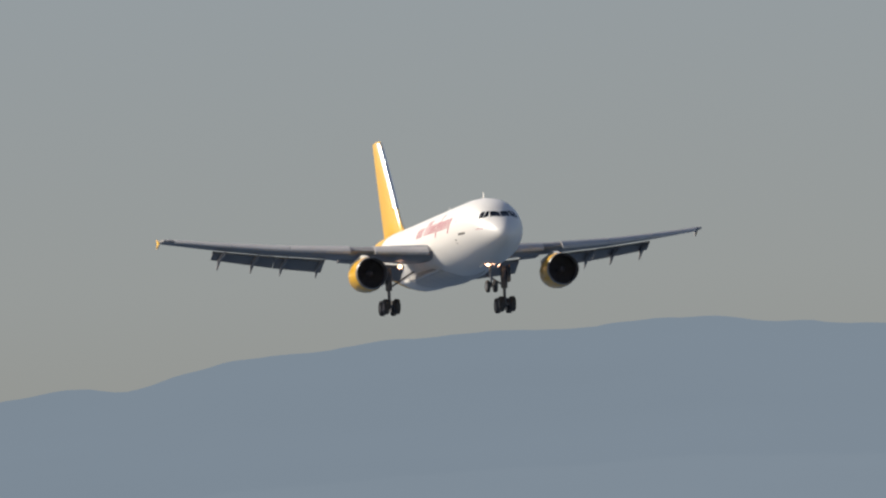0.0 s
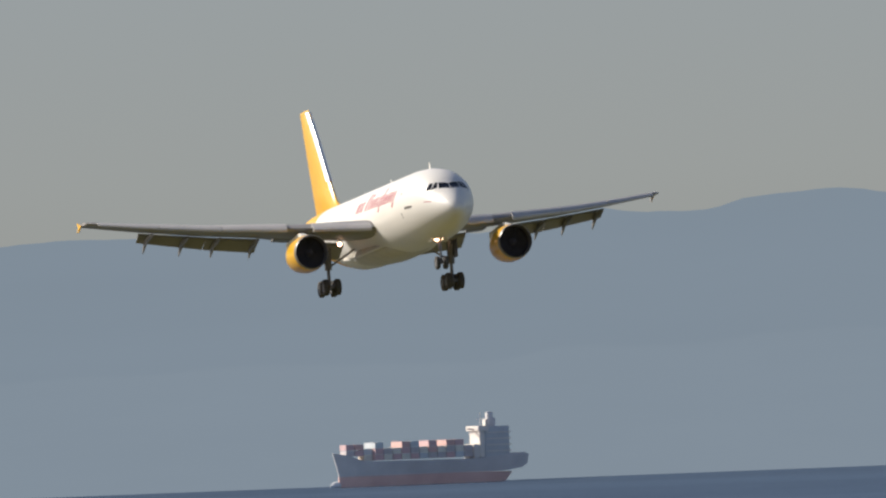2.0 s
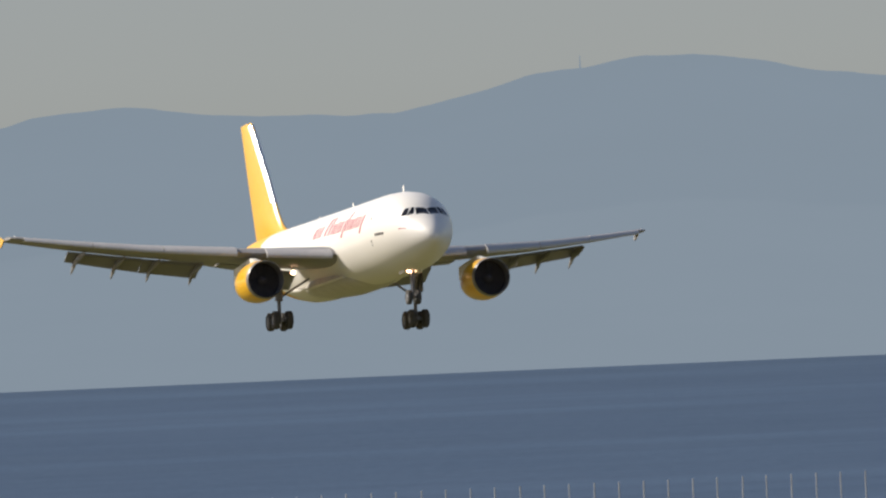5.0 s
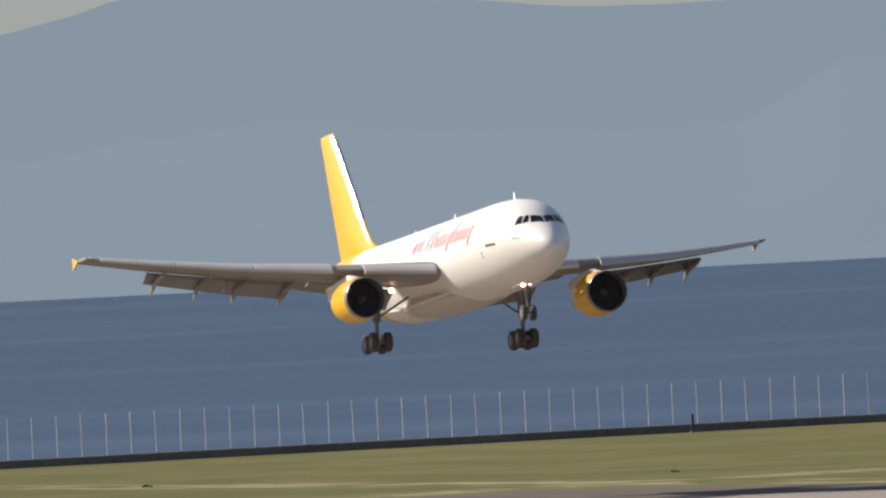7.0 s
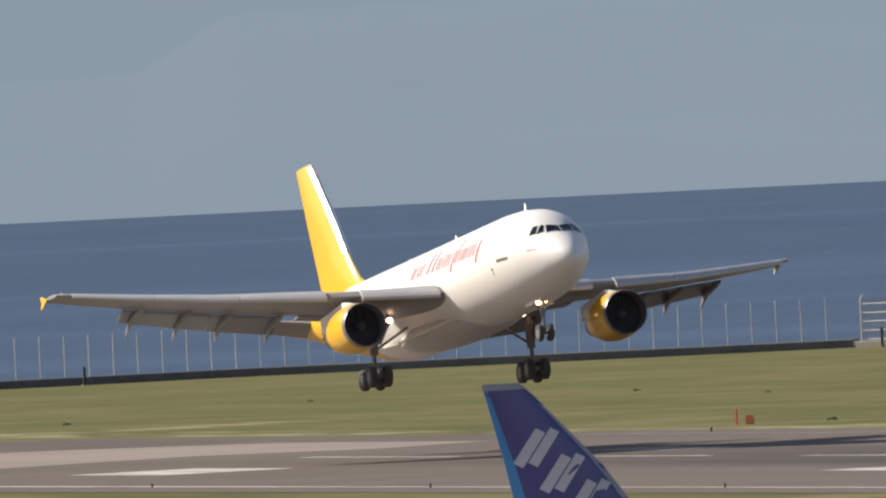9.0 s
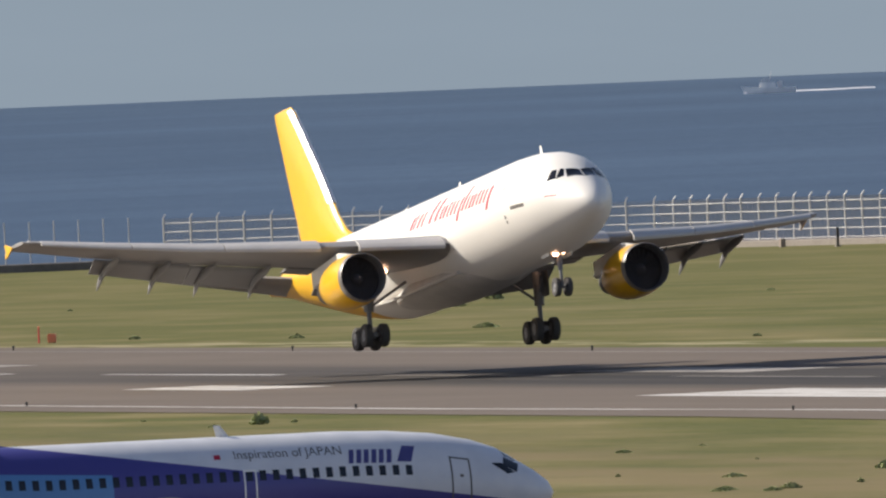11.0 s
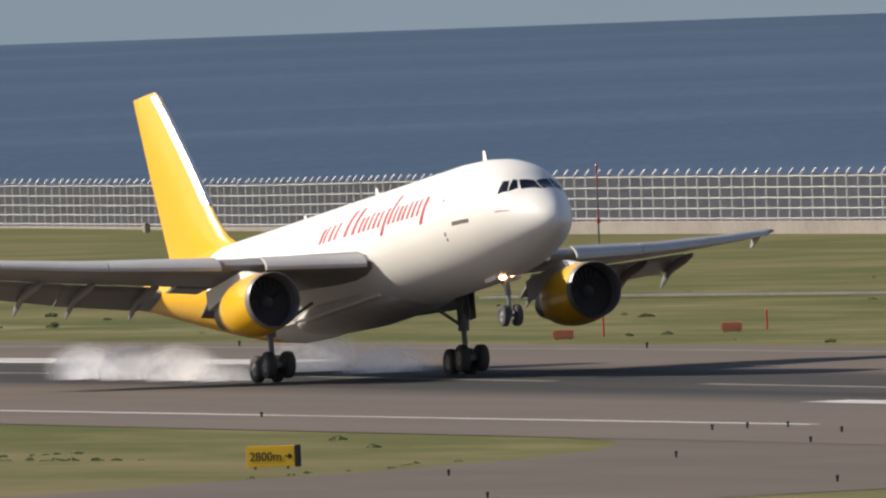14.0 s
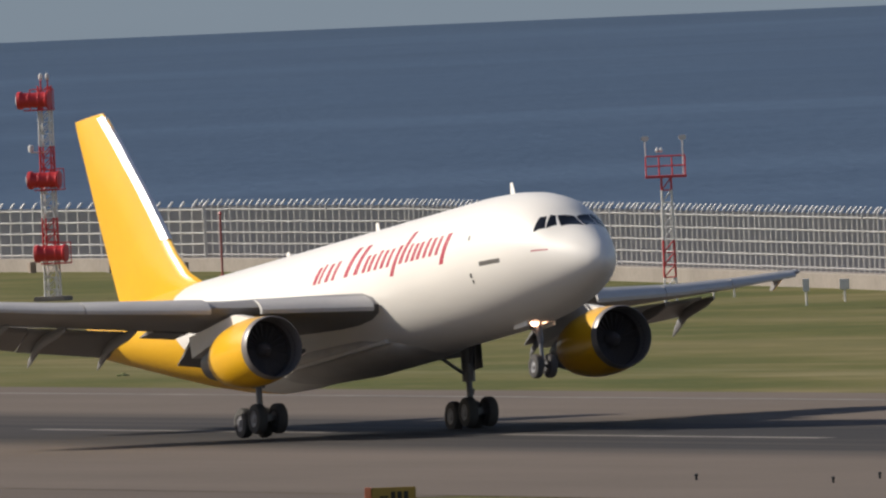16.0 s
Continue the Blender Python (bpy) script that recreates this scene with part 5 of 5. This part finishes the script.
# container paints paled for haze as well
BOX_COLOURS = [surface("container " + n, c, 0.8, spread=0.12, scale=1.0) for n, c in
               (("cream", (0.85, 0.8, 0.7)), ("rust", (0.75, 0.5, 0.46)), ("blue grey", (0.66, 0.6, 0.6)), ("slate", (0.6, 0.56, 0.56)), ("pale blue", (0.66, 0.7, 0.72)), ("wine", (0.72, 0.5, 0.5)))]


def polar(bearing, r, z, turn=0.0):
    a = radians(bearing)
    return pose(-r * math.cos(a), r * math.sin(a), z, 0, 0, turn)


def container_ship():
    # x runs from the bow (0) to the stern (31); seen broadside
    t = thing("container_ship", polar(11.503, 4462, -6.0, 103.0) @ Matrix.Diagonal((1.1, 1, 1, 1)), "hazy container ship with red waterline and stacked containers at sea", "ship")

    def hull_ring(x, low, high, half, flare):
        return [Vector((x - flare, -half * 0.9, low)), Vector((x, -half, high)), Vector((x, half, high)), Vector((x - flare, half * 0.9, low))]

    red = [hull_ring(1.0, -0.5, 1.75, 0.2, -0.2), hull_ring(3.0, -0.5, 1.75, 1.4, 0), hull_ring(8, -0.5, 1.75, 2.2, 0), hull_ring(22, -0.5, 1.75, 2.2, 0), hull_ring(25.5, -0.5, 1.7, 1.9, 0.4), hull_ring(28.6, 0.2, 1.6, 1.2, 1.0)]
    part("waterline", loft(red), SHIP_RED, t, "red lower hull paled for haze")
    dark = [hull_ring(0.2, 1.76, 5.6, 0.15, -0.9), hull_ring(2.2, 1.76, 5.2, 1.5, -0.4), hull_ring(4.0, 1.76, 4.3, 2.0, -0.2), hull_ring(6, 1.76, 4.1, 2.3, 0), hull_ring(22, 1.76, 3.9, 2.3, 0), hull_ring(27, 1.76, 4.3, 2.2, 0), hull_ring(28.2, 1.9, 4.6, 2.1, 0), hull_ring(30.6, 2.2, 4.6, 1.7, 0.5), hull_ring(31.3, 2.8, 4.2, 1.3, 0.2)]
    part("upper_hull", loft(dark), SHIP_HAZED, t, "upper hull paled for haze")
    part("bow_wave", turned([(-0.7, 0.1), (-0.2, 0.6), (0.5, 0.7), (1.1, 0.2)], "X", 12, (0.4, 0, 0.35), True), FOAM, t, "white foam at the bow")
    tiers = (2, 2, 2, 3, 2, 2, 3, 3, 2, 3, 2, 3, 3, 2)
    paint = (2, 5, 5, 1, 0, 4, 5, 5, 4, 0, 3, 5, 0, 0, 5, 1, 5, 3, 4, 4, 0, 3, 1, 5, 3, 0, 5, 3, 1, 4, 0, 5, 3, 2, 5, 1)
    k = 0
    for i, high in enumerate(tiers):
        x, half = 1.9 + i * 1.44, 2.1 if i > 2 else 1.2
        for j in range(high):
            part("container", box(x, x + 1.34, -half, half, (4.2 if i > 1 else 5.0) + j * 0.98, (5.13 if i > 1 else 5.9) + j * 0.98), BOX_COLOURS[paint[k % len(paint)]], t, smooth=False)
            k += 1
    house = part("deckhouse", box(24.0, 28.0, -2.0, 2.0, 4.0, 9.0, bevel=0.12), SHIP_HOUSE, t, "grey deckhouse with shade painted in")
    part("front_wall", box(23.2, 23.98, -2.05, 2.05, 4.1, 8.2, bevel=0.1), SHIP_LIT, house, "cream front wall with sunlight painted in")
    part("lower_block", box(22.2, 23.18, -2.0, 2.0, 4.0, 6.2, bevel=0.1), SHIP_LIT, house)
    part("bridge", box(22.9, 24.6, -2.3, 2.6, 8.22, 9.1, bevel=0.1), SHIP_LIT, house, "cream bridge with sunlight painted in")
    part("bridge_wing", box(21.9, 22.88, -0.3, 0.3, 8.5, 8.75, bevel=0.05), SHIP_LIT, house)
    fun = part("funnel", box(25.0, 26.4, -0.8, 0.8, 9.0, 10.4, bevel=0.2), SHIP_HAZED, t, "funnel paled for haze")
    part("funnel_face", box(24.8, 24.98, -0.6, 0.6, 9.1, 10.1, bevel=0.03), SHIP_LIT, fun)
    part("funnel_cap", box(25.2, 26.1, -0.5, 0.5, 10.4, 11.3, bevel=0.1), SHIP_HAZED, fun)
    for z in (4.9, 5.9, 6.9, 7.9):
        part("deck_edge", box(24.3, 28.25, -2.2, 2.2, z, z + 0.16), SHIP_LIT, house)
    part("mast", tube((24.2, 0, 9.1), (24.2, 0, 11.3), 0.12, 0.08, 8), SHIP_HOUSE, t)
    part("mast_arm", tube((23.6, 0, 10.2), (24.8, 0, 10.2), 0.07, 0.07, 6), SHIP_HOUSE, t)


container_ship()


def patrol_vessel():
    t = thing("patrol_vessel", polar(17.385, 4136, -6.0, 90 - 17.4), "small pale grey patrol vessel with a white bow wave at sea", "ship")
    hullm = surface("pale ship grey", (0.9, 0.89, 0.87), 0.7, spread=0.1)
    rings = [[Vector((x, -h, 0)), Vector((x - f, -h * 1.1, z)), Vector((x - f, h * 1.1, z)), Vector((x, h, 0))] for x, h, z, f in ((0.5, 0.05, 1.15, 0.7), (1.8, 0.7, 0.9, 0.2), (4.5, 0.9, 0.75, 0), (8.0, 0.8, 0.75, 0))]
    part("hull", loft(rings), hullm, t)
    part("cabin", box(2.6, 5.0, -0.6, 0.6, 0.7, 1.6, bevel=0.1), hullm, t)
    part("bridge", box(3.0, 4.2, -0.5, 0.5, 1.6, 2.1, bevel=0.08), SHIP_HOUSE, t, "grey bridge")
    part("funnel", box(5.3, 6.0, -0.3, 0.3, 0.75, 1.7, bevel=0.08), SHIP_HAZED, t)
    part("mast", tube((4.2, 0, 2.0), (4.4, 0, 3.2), 0.06, 0.04, 6), SHIP_HAZED, t)
    part("bow_wave", turned([(-0.4, 0.05), (0.3, 0.35), (1.6, 0.3), (2.6, 0.05)], "X", 10, (0.6, 0, 0.05), True), FOAM, t, "white bow wave")


patrol_vessel()


def wake(bearing0, bearing1, r, w):
    n = 14
    rnd = random.Random(3)
    rings = []
    for k in range(n + 1):
        b = bearing0 + (bearing1 - bearing0) * k / n
        hw = w * (0.25 + 0.75 * math.sin(math.pi * (k + 0.6) / (n + 1.2))) * rnd.uniform(0.5, 1.0)
        a = radians(b)
        rings.append([Vector((-(r + d) * math.cos(a), (r + d) * math.sin(a), z)) for d, z in ((-hw, -6.0), (0, -5.85), (hw, -6.0))])
    return tagged(link_mesh("wake", loft(rings, cap=False, closed=False), FOAM), "thin white streak of foam on the sea", "wake", kind="structure")


wake(17.47, 17.60, 4150, 3)
wake(17.60, 17.66, 4156, 1.2)
for b, r in ((18.0, 4380), (17.9, 4420)):
    wake(b, b + 0.012, r, 4)


def far_boat():
    t = thing("motor_boat", polar(14.236, 4470, -6.0, 90 - 14.2), "tiny white motor boat near the horizon", "boat")
    rings = [[Vector((x, -h, 0)), Vector((x, -h, z)), Vector((x, h, z)), Vector((x, h, 0))] for x, h, z in ((-1.6, 0.05, 0.8), (-0.6, 0.5, 0.6), (1.6, 0.5, 0.5))]
    part("hull", loft(rings), FOAM, t)
    part("cabin", box(-0.4, 0.6, -0.4, 0.4, 0.5, 1.15, bevel=0.1), FOAM, t)
    part("mast", tube((0.3, 0, 1.1), (0.3, 0, 1.7), 0.05, 0.03, 6), SHIP_HOUSE, t)


far_boat()
wake(14.252, 14.30, 4474, 4)

# a hair-thin mast on the ridge, in the hills' emitted haze colour
ridge_mast = thing("radio_mast", polar(13.515, 4955, 43.9, 0), "hazy thin radio mast on the far ridge", "mast")
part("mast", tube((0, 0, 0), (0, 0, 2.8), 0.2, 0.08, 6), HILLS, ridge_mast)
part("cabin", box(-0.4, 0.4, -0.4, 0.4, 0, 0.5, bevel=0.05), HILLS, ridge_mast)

# ---- weeds and grass ----
def bush_mesh(seed, leaves, spread, height):
    rnd = random.Random(seed)
    bm = bmesh.new()
    for k in range(leaves):
        a, r = rnd.uniform(0, math.tau), spread * rnd.random() ** 0.6
        top = height * (1 - (r / spread) ** 1.6 * 0.75) * rnd.uniform(0.25, 1.0)
        c = Vector((r * math.cos(a), r * math.sin(a) * 0.8, top))
        s = rnd.uniform(0.07, 0.17)
        q = Euler((rnd.uniform(-1, 1), rnd.uniform(-1, 1), rnd.uniform(0, 6))).to_matrix()
        v = [bm.verts.new(c + q @ Vector(p) * s) for p in ((-0.5, 0, -0.7), (0.5, 0, -0.7), (0.75, 0.1, 0.2), (0, 0, 1.1), (-0.75, 0.1, 0.2))]
        bm.faces.new(v)
    return bm


def stem_mesh(seed, spread, height):
    rnd = random.Random(seed)
    bm = bmesh.new()
    for k in range(7):
        a, r = rnd.uniform(0, math.tau), spread * rnd.uniform(0.2, 0.8)
        tube((0, 0, -0.05), (r * math.cos(a), r * math.sin(a), height * rnd.uniform(0.4, 0.85)), 0.025, 0.012, 4, bm)
    return bm


def bush(seed, leaves, spread, height, label):
    t = thing("weed_bush", pose(0, 0, -50), label, "bush", "weeds on the airfield grass")
    part("leaves", bush_mesh(seed, leaves, spread, height), BUSH, t, smooth=False)
    part("stems", stem_mesh(seed, spread, height), STEEL, t, smooth=False)
    return t


kinds = [bush(3, 130, 0.55, 0.55, "small dark green weed bush in the grass"), bush(5, 190, 0.9, 0.5, "spreading dark green weed bush in the grass"),
         bush(8, 110, 0.4, 0.8, "tall thin dark green weed in the grass"), bush(11, 90, 0.45, 0.3, "low dark weed tuft in the grass")]
rnd = random.Random(21)
spots = [(-1476, 364, 1, 0.9), (-1311, 359.6, 1, 1.0), (-1280, 375.7, 2, 1.3), (-1167, 359.2, 1, 0.9), (-1108.8, 346.1, 1, 1.0), (-1111.8, 353.8, 0, 1.1),
         (-1080.2, 338.8, 1, 1.0), (-1083.1, 340.5, 0, 1.1), (-1083.6, 337.6, 1, 0.9), (-1085.2, 338.4, 1, 0.9), (-1087.0, 338.9, 1, 0.8), (-1056.8, 345.0, 0, 1.0), (-1031, 347.4, 2, 0.9), (-1080.1, 380.6, 0, 0.9),
         (-1610.8, 487.4, 1, 1.6), (-1725, 520, 0, 1.5), (-1732, 517, 0, 1.2), (-1756, 532, 2, 1.6), (-1631, 471, 0, 1.1), (-1601, 472.5, 3, 1.2), (-1547.9, 525.5, 1, 1.2), (-1455.6, 483.2, 1, 1.0),
         (-1426.4, 479.6, 0, 1.1), (-1413.8, 476.0, 2, 1.1), (-1405.5, 476.1, 0, 0.9), (-1439.1, 490.7, 0, 1.2), (-1396.4, 476.2, 2, 1.0), (-1347.2, 491.9, 1, 1.2), (-1504.1, 549.8, 1, 1.3), (-1241.7, 462.7, 0, 0.9), (-1913, 456.8, 0, 1.0)]
for k in range(9):
    spots.append((-957.5 + rnd.uniform(-2.0, 1.0), 364.0 + 1.2 * k + rnd.uniform(-0.4, 0.4), rnd.choice((0, 1, 0)), rnd.uniform(0.6, 1.1)))
for k in range(8):
    spots.append((-1034 + 1.9 * k + rnd.uniform(-1, 1), 369.5 - 1.9 * k + rnd.uniform(-0.5, 0.5), 3, rnd.uniform(0.4, 0.7)))
for k in range(14):
    spots.append((rnd.uniform(-1420, -1060), rnd.uniform(338, 378), rnd.choice((0, 3, 3, 2)), rnd.uniform(0.4, 0.8)))
for k in range(20):
    x = rnd.uniform(-1900, -1120)
    spots.append((x, rnd.uniform(464, 560), rnd.choice((0, 3, 3, 2)), rnd.uniform(0.5, 1.0)))
for k in range(11):
    s = k / 10
    spots.append((-1120 + 2.4 * s + rnd.uniform(-1.5, 1.5), 367 + 6.2 * s, rnd.choice((3, 3, 1)), rnd.uniform(0.45, 0.7)))
    spots.append((-1075 - 2.4 * s + rnd.uniform(-1.5, 1.5), 362.5 + 6.5 * s, rnd.choice((3, 3, 1)), rnd.uniform(0.45, 0.7)))
for k in range(26):
    s = k / 25
    spots.append((-1128 + 22 * s + rnd.uniform(-1, 1), 369.5 + 4.2 * s + rnd.uniform(-0.4, 0.4), rnd.choice((3, 1, 1)), rnd.uniform(0.4, 0.75)))
    spots.append((-1080 + 20 * s + rnd.uniform(-1, 1), 359.5 + 5.0 * s + rnd.uniform(-0.4, 0.4), rnd.choice((3, 1, 0)), rnd.uniform(0.4, 0.75)))
for k in range(34):
    x = rnd.uniform(-1560, -1180)
    spots.append((x, rnd.uniform(462, 560), rnd.choice((3, 3, 0)), rnd.uniform(0.5, 0.95)))
used = set()
for x, y, k, s in spots:
    m = at_ground(x, y, rnd.uniform(0, 360)) @ Matrix.Diagonal((0.8 * s, 0.8 * s, 0.66 * s, 1))
    if k not in used:
        used.add(k)
        kinds[k].matrix_basis = m
    else:
        copy_thing(kinds[k], m)


def blades(name, count, x0, x1, y0, y1, low, high, material, label, seed, keep):
    r = np.random.RandomState(seed)
    verts, faces = [], []
    while len(faces) < count:
        x, y = r.uniform(x0, x1), r.uniform(y0, y1)
        if noise.noise(Vector((x * 0.035, y * 0.12, seed))) < keep:
            continue
        h, w, a = r.uniform(low, high), r.uniform(0.08, 0.22), r.uniform(0, 3.14)
        z, n = ground_z(x) - 0.07, len(verts)
        dx, dy = w * math.cos(a), w * math.sin(a)
        verts += [(x - dx, y - dy, z), (x + dx, y + dy, z), (x + r.normal() * 0.08, y + r.normal() * 0.08, z + h)]
        faces.append((n, n + 1, n + 2))
    me = bpy.data.meshes.new(name)
    me.from_pydata(verts, [], faces)
    me.materials.append(material)
    return tagged(new(name, me), label, "grass", kind="stuff")


blades("dry_grass", 5000, -1330, -1040, 338, 372, 0.015, 0.05, STRAW, "pale dry grass patches", 5, 0.12)

# ---- tyre smoke of the touchdown ----
def make_smoke(name, thick, rx, rz):
    m, n, l, bs = node_mat(name)
    # thin smoke scatters the light that strikes either side of it
    front, back = n.new("ShaderNodeBsdfDiffuse"), n.new("ShaderNodeBsdfTranslucent")
    both, clear, mixed = n.new("ShaderNodeAddShader"), n.new("ShaderNodeBsdfTransparent"), n.new("ShaderNodeMixShader")
    for k, lobe in enumerate((front, back)):
        lobe.inputs["Color"].default_value = (0.82, 0.80, 0.79, 1)
        l.new(lobe.outputs[0], both.inputs[k])
    n.remove(bs)
    l.new(clear.outputs[0], mixed.inputs[1])
    l.new(both.outputs[0], mixed.inputs[2])
    l.new(mixed.outputs[0], [o for o in n if o.type == "OUTPUT_MATERIAL"][0].inputs["Surface"])
    # thin towards the rim of each puff, torn by slow noise
    co = n.new("ShaderNodeTexCoord")
    mp = n.new("ShaderNodeMapping")
    mp.inputs["Scale"].default_value = (1 / rx, 0, 1 / rz)
    l.new(co.outputs["Object"], mp.inputs["Vector"])
    ln = n.new("ShaderNodeVectorMath")
    ln.operation = "LENGTH"
    l.new(mp.outputs[0], ln.inputs[0])
    rim = n.new("ShaderNodeMapRange")
    rim.interpolation_type = "SMOOTHSTEP"
    for key, v in (("From Min", 0.1), ("From Max", 0.86), ("To Min", 1.0), ("To Max", 0.0)):
        rim.inputs[key].default_value = v
    l.new(ln.outputs["Value"], rim.inputs["Value"])
    geo = n.new("ShaderNodeNewGeometry")
    nz = n.new("ShaderNodeTexNoise")
    nz.inputs["Scale"].default_value, nz.inputs["Detail"].default_value = 0.6, 3.0
    l.new(geo.outputs["Position"], nz.inputs["Vector"])
    wisp = n.new("ShaderNodeMapRange")
    for key, v in (("From Min", 0.32), ("From Max", 0.6), ("To Min", 0.12), ("To Max", thick)):
        wisp.inputs[key].default_value = v if key != "To Min" else thick * 0.45
    l.new(nz.outputs["Fac"], wisp.inputs["Value"])
    l.new(maths(n, l, "MULTIPLY", rim.outputs[0], wisp.outputs[0]), mixed.inputs["Fac"])
    return m


def puff(seed, rx, ry, rz, material):
    bm = bmesh.new()
    bmesh.ops.create_icosphere(bm, subdivisions=4, radius=1.0)
    for v in bm.verts:
        d = 1 + 0.08 * noise.fractal(v.co * 1.4 + Vector((seed * 7.3, 0, 0)), 0.9, 2.0, 3)
        v.co = Vector((v.co.x * rx * d, v.co.y * ry * d, v.co.z * rz * d))
    t = link_mesh("smoke_puff", bm, material)
    t.visible_shadow = False
    return tagged(t, "thin pale tyre smoke drifting over the runway", "smoke", "tyre smoke")


SMOKE_D, SMOKE_M, SMOKE_T = make_smoke("tyre smoke", 0.8, 2.7, 1.7), make_smoke("drifting tyre smoke", 0.42, 3.2, 1.9), make_smoke("thin tyre smoke", 0.2, 3.2, 1.9)
puffs = []
for k in range(7):
    x = -1230.0 + 7.0 * k
    puffs.append((puff(k, 2.7, 1.3, 1.7, SMOKE_D if k < 4 else SMOKE_T), x, 420.5, 14.0 + (x + 1209.0) / 68.4 - 0.16))
for k in range(4):
    x = -1180.0 + 9.0 * k
    puffs.append((puff(10 + k, 3.2, 1.3, 1.9, SMOKE_T), x, 420.7, 14.0 + (x + 1209.0) / 68.4 - 0.16))
for k in range(4):
    x = -1224.0 + 10.0 * k
    puffs.append((puff(20 + k, 3.2, 1.3, 1.9, SMOKE_M), x, 430.0, 14.0 + (x + 1209.0) / 68.4 - 0.16))


# ---- movement ----
def motions():
    # the landing lights under the wings fold away before touchdown
    up = pose(-1.8, 0, 0.95)
    for light in jet_lamp:
        walk(light, [(0, pose(0, 0, 0)), (10.6, pose(0, 0, 0)), (11.9, up), (16.0, up)])
    # the wings sag as the lift goes off them
    for wing, s in jet_wing:
        hinge = Matrix.Translation((0, s * 2.8, -1.0))
        rows = [(t, BODY_AT @ hinge @ Matrix.Rotation(radians(-s * sag), 4, "X") @ hinge.inverted()) for t, sag in ((0, 0), (13.1, 0), (13.9, 0.75), (16, 0.85))]
        walk(wing, rows)
    # smoke wells up behind the wheels, rises and drifts on in the wake
    for k, (ob, x, y, t0) in enumerate(puffs):
        path = ((0.0, 0.0, -3.0), (0.0, 0.0, -3.0), (0.12, 0.3, -0.75), (0.4, 1.2, 0.35 + 0.12 * (k % 3)), (0.9, 2.6, 0.75 + 0.15 * (k % 3)))
        rows = [(0.0 if i == 0 else t0 + dt, pose(x + dx, y + 0.3 * dt, z, 0, 0, 70.6)) for i, (dt, dx, z) in enumerate(path)]
        walk(ob, rows + [(16.0, pose(x + 4.0, y + 0.8, 1.1 + 0.2 * (k % 3), 0, 0, 70.6))])
    walk(jet, [(t, pose(x, RUNWAY_Y, z, 0, 0, yaw) @ pose(0, 0, 0, 0, -pitch, 0) @ pose(0, 0, 0, bank, 0, 0)) for t, x, z, yaw, pitch, bank in PLANE_ROWS])


motions()
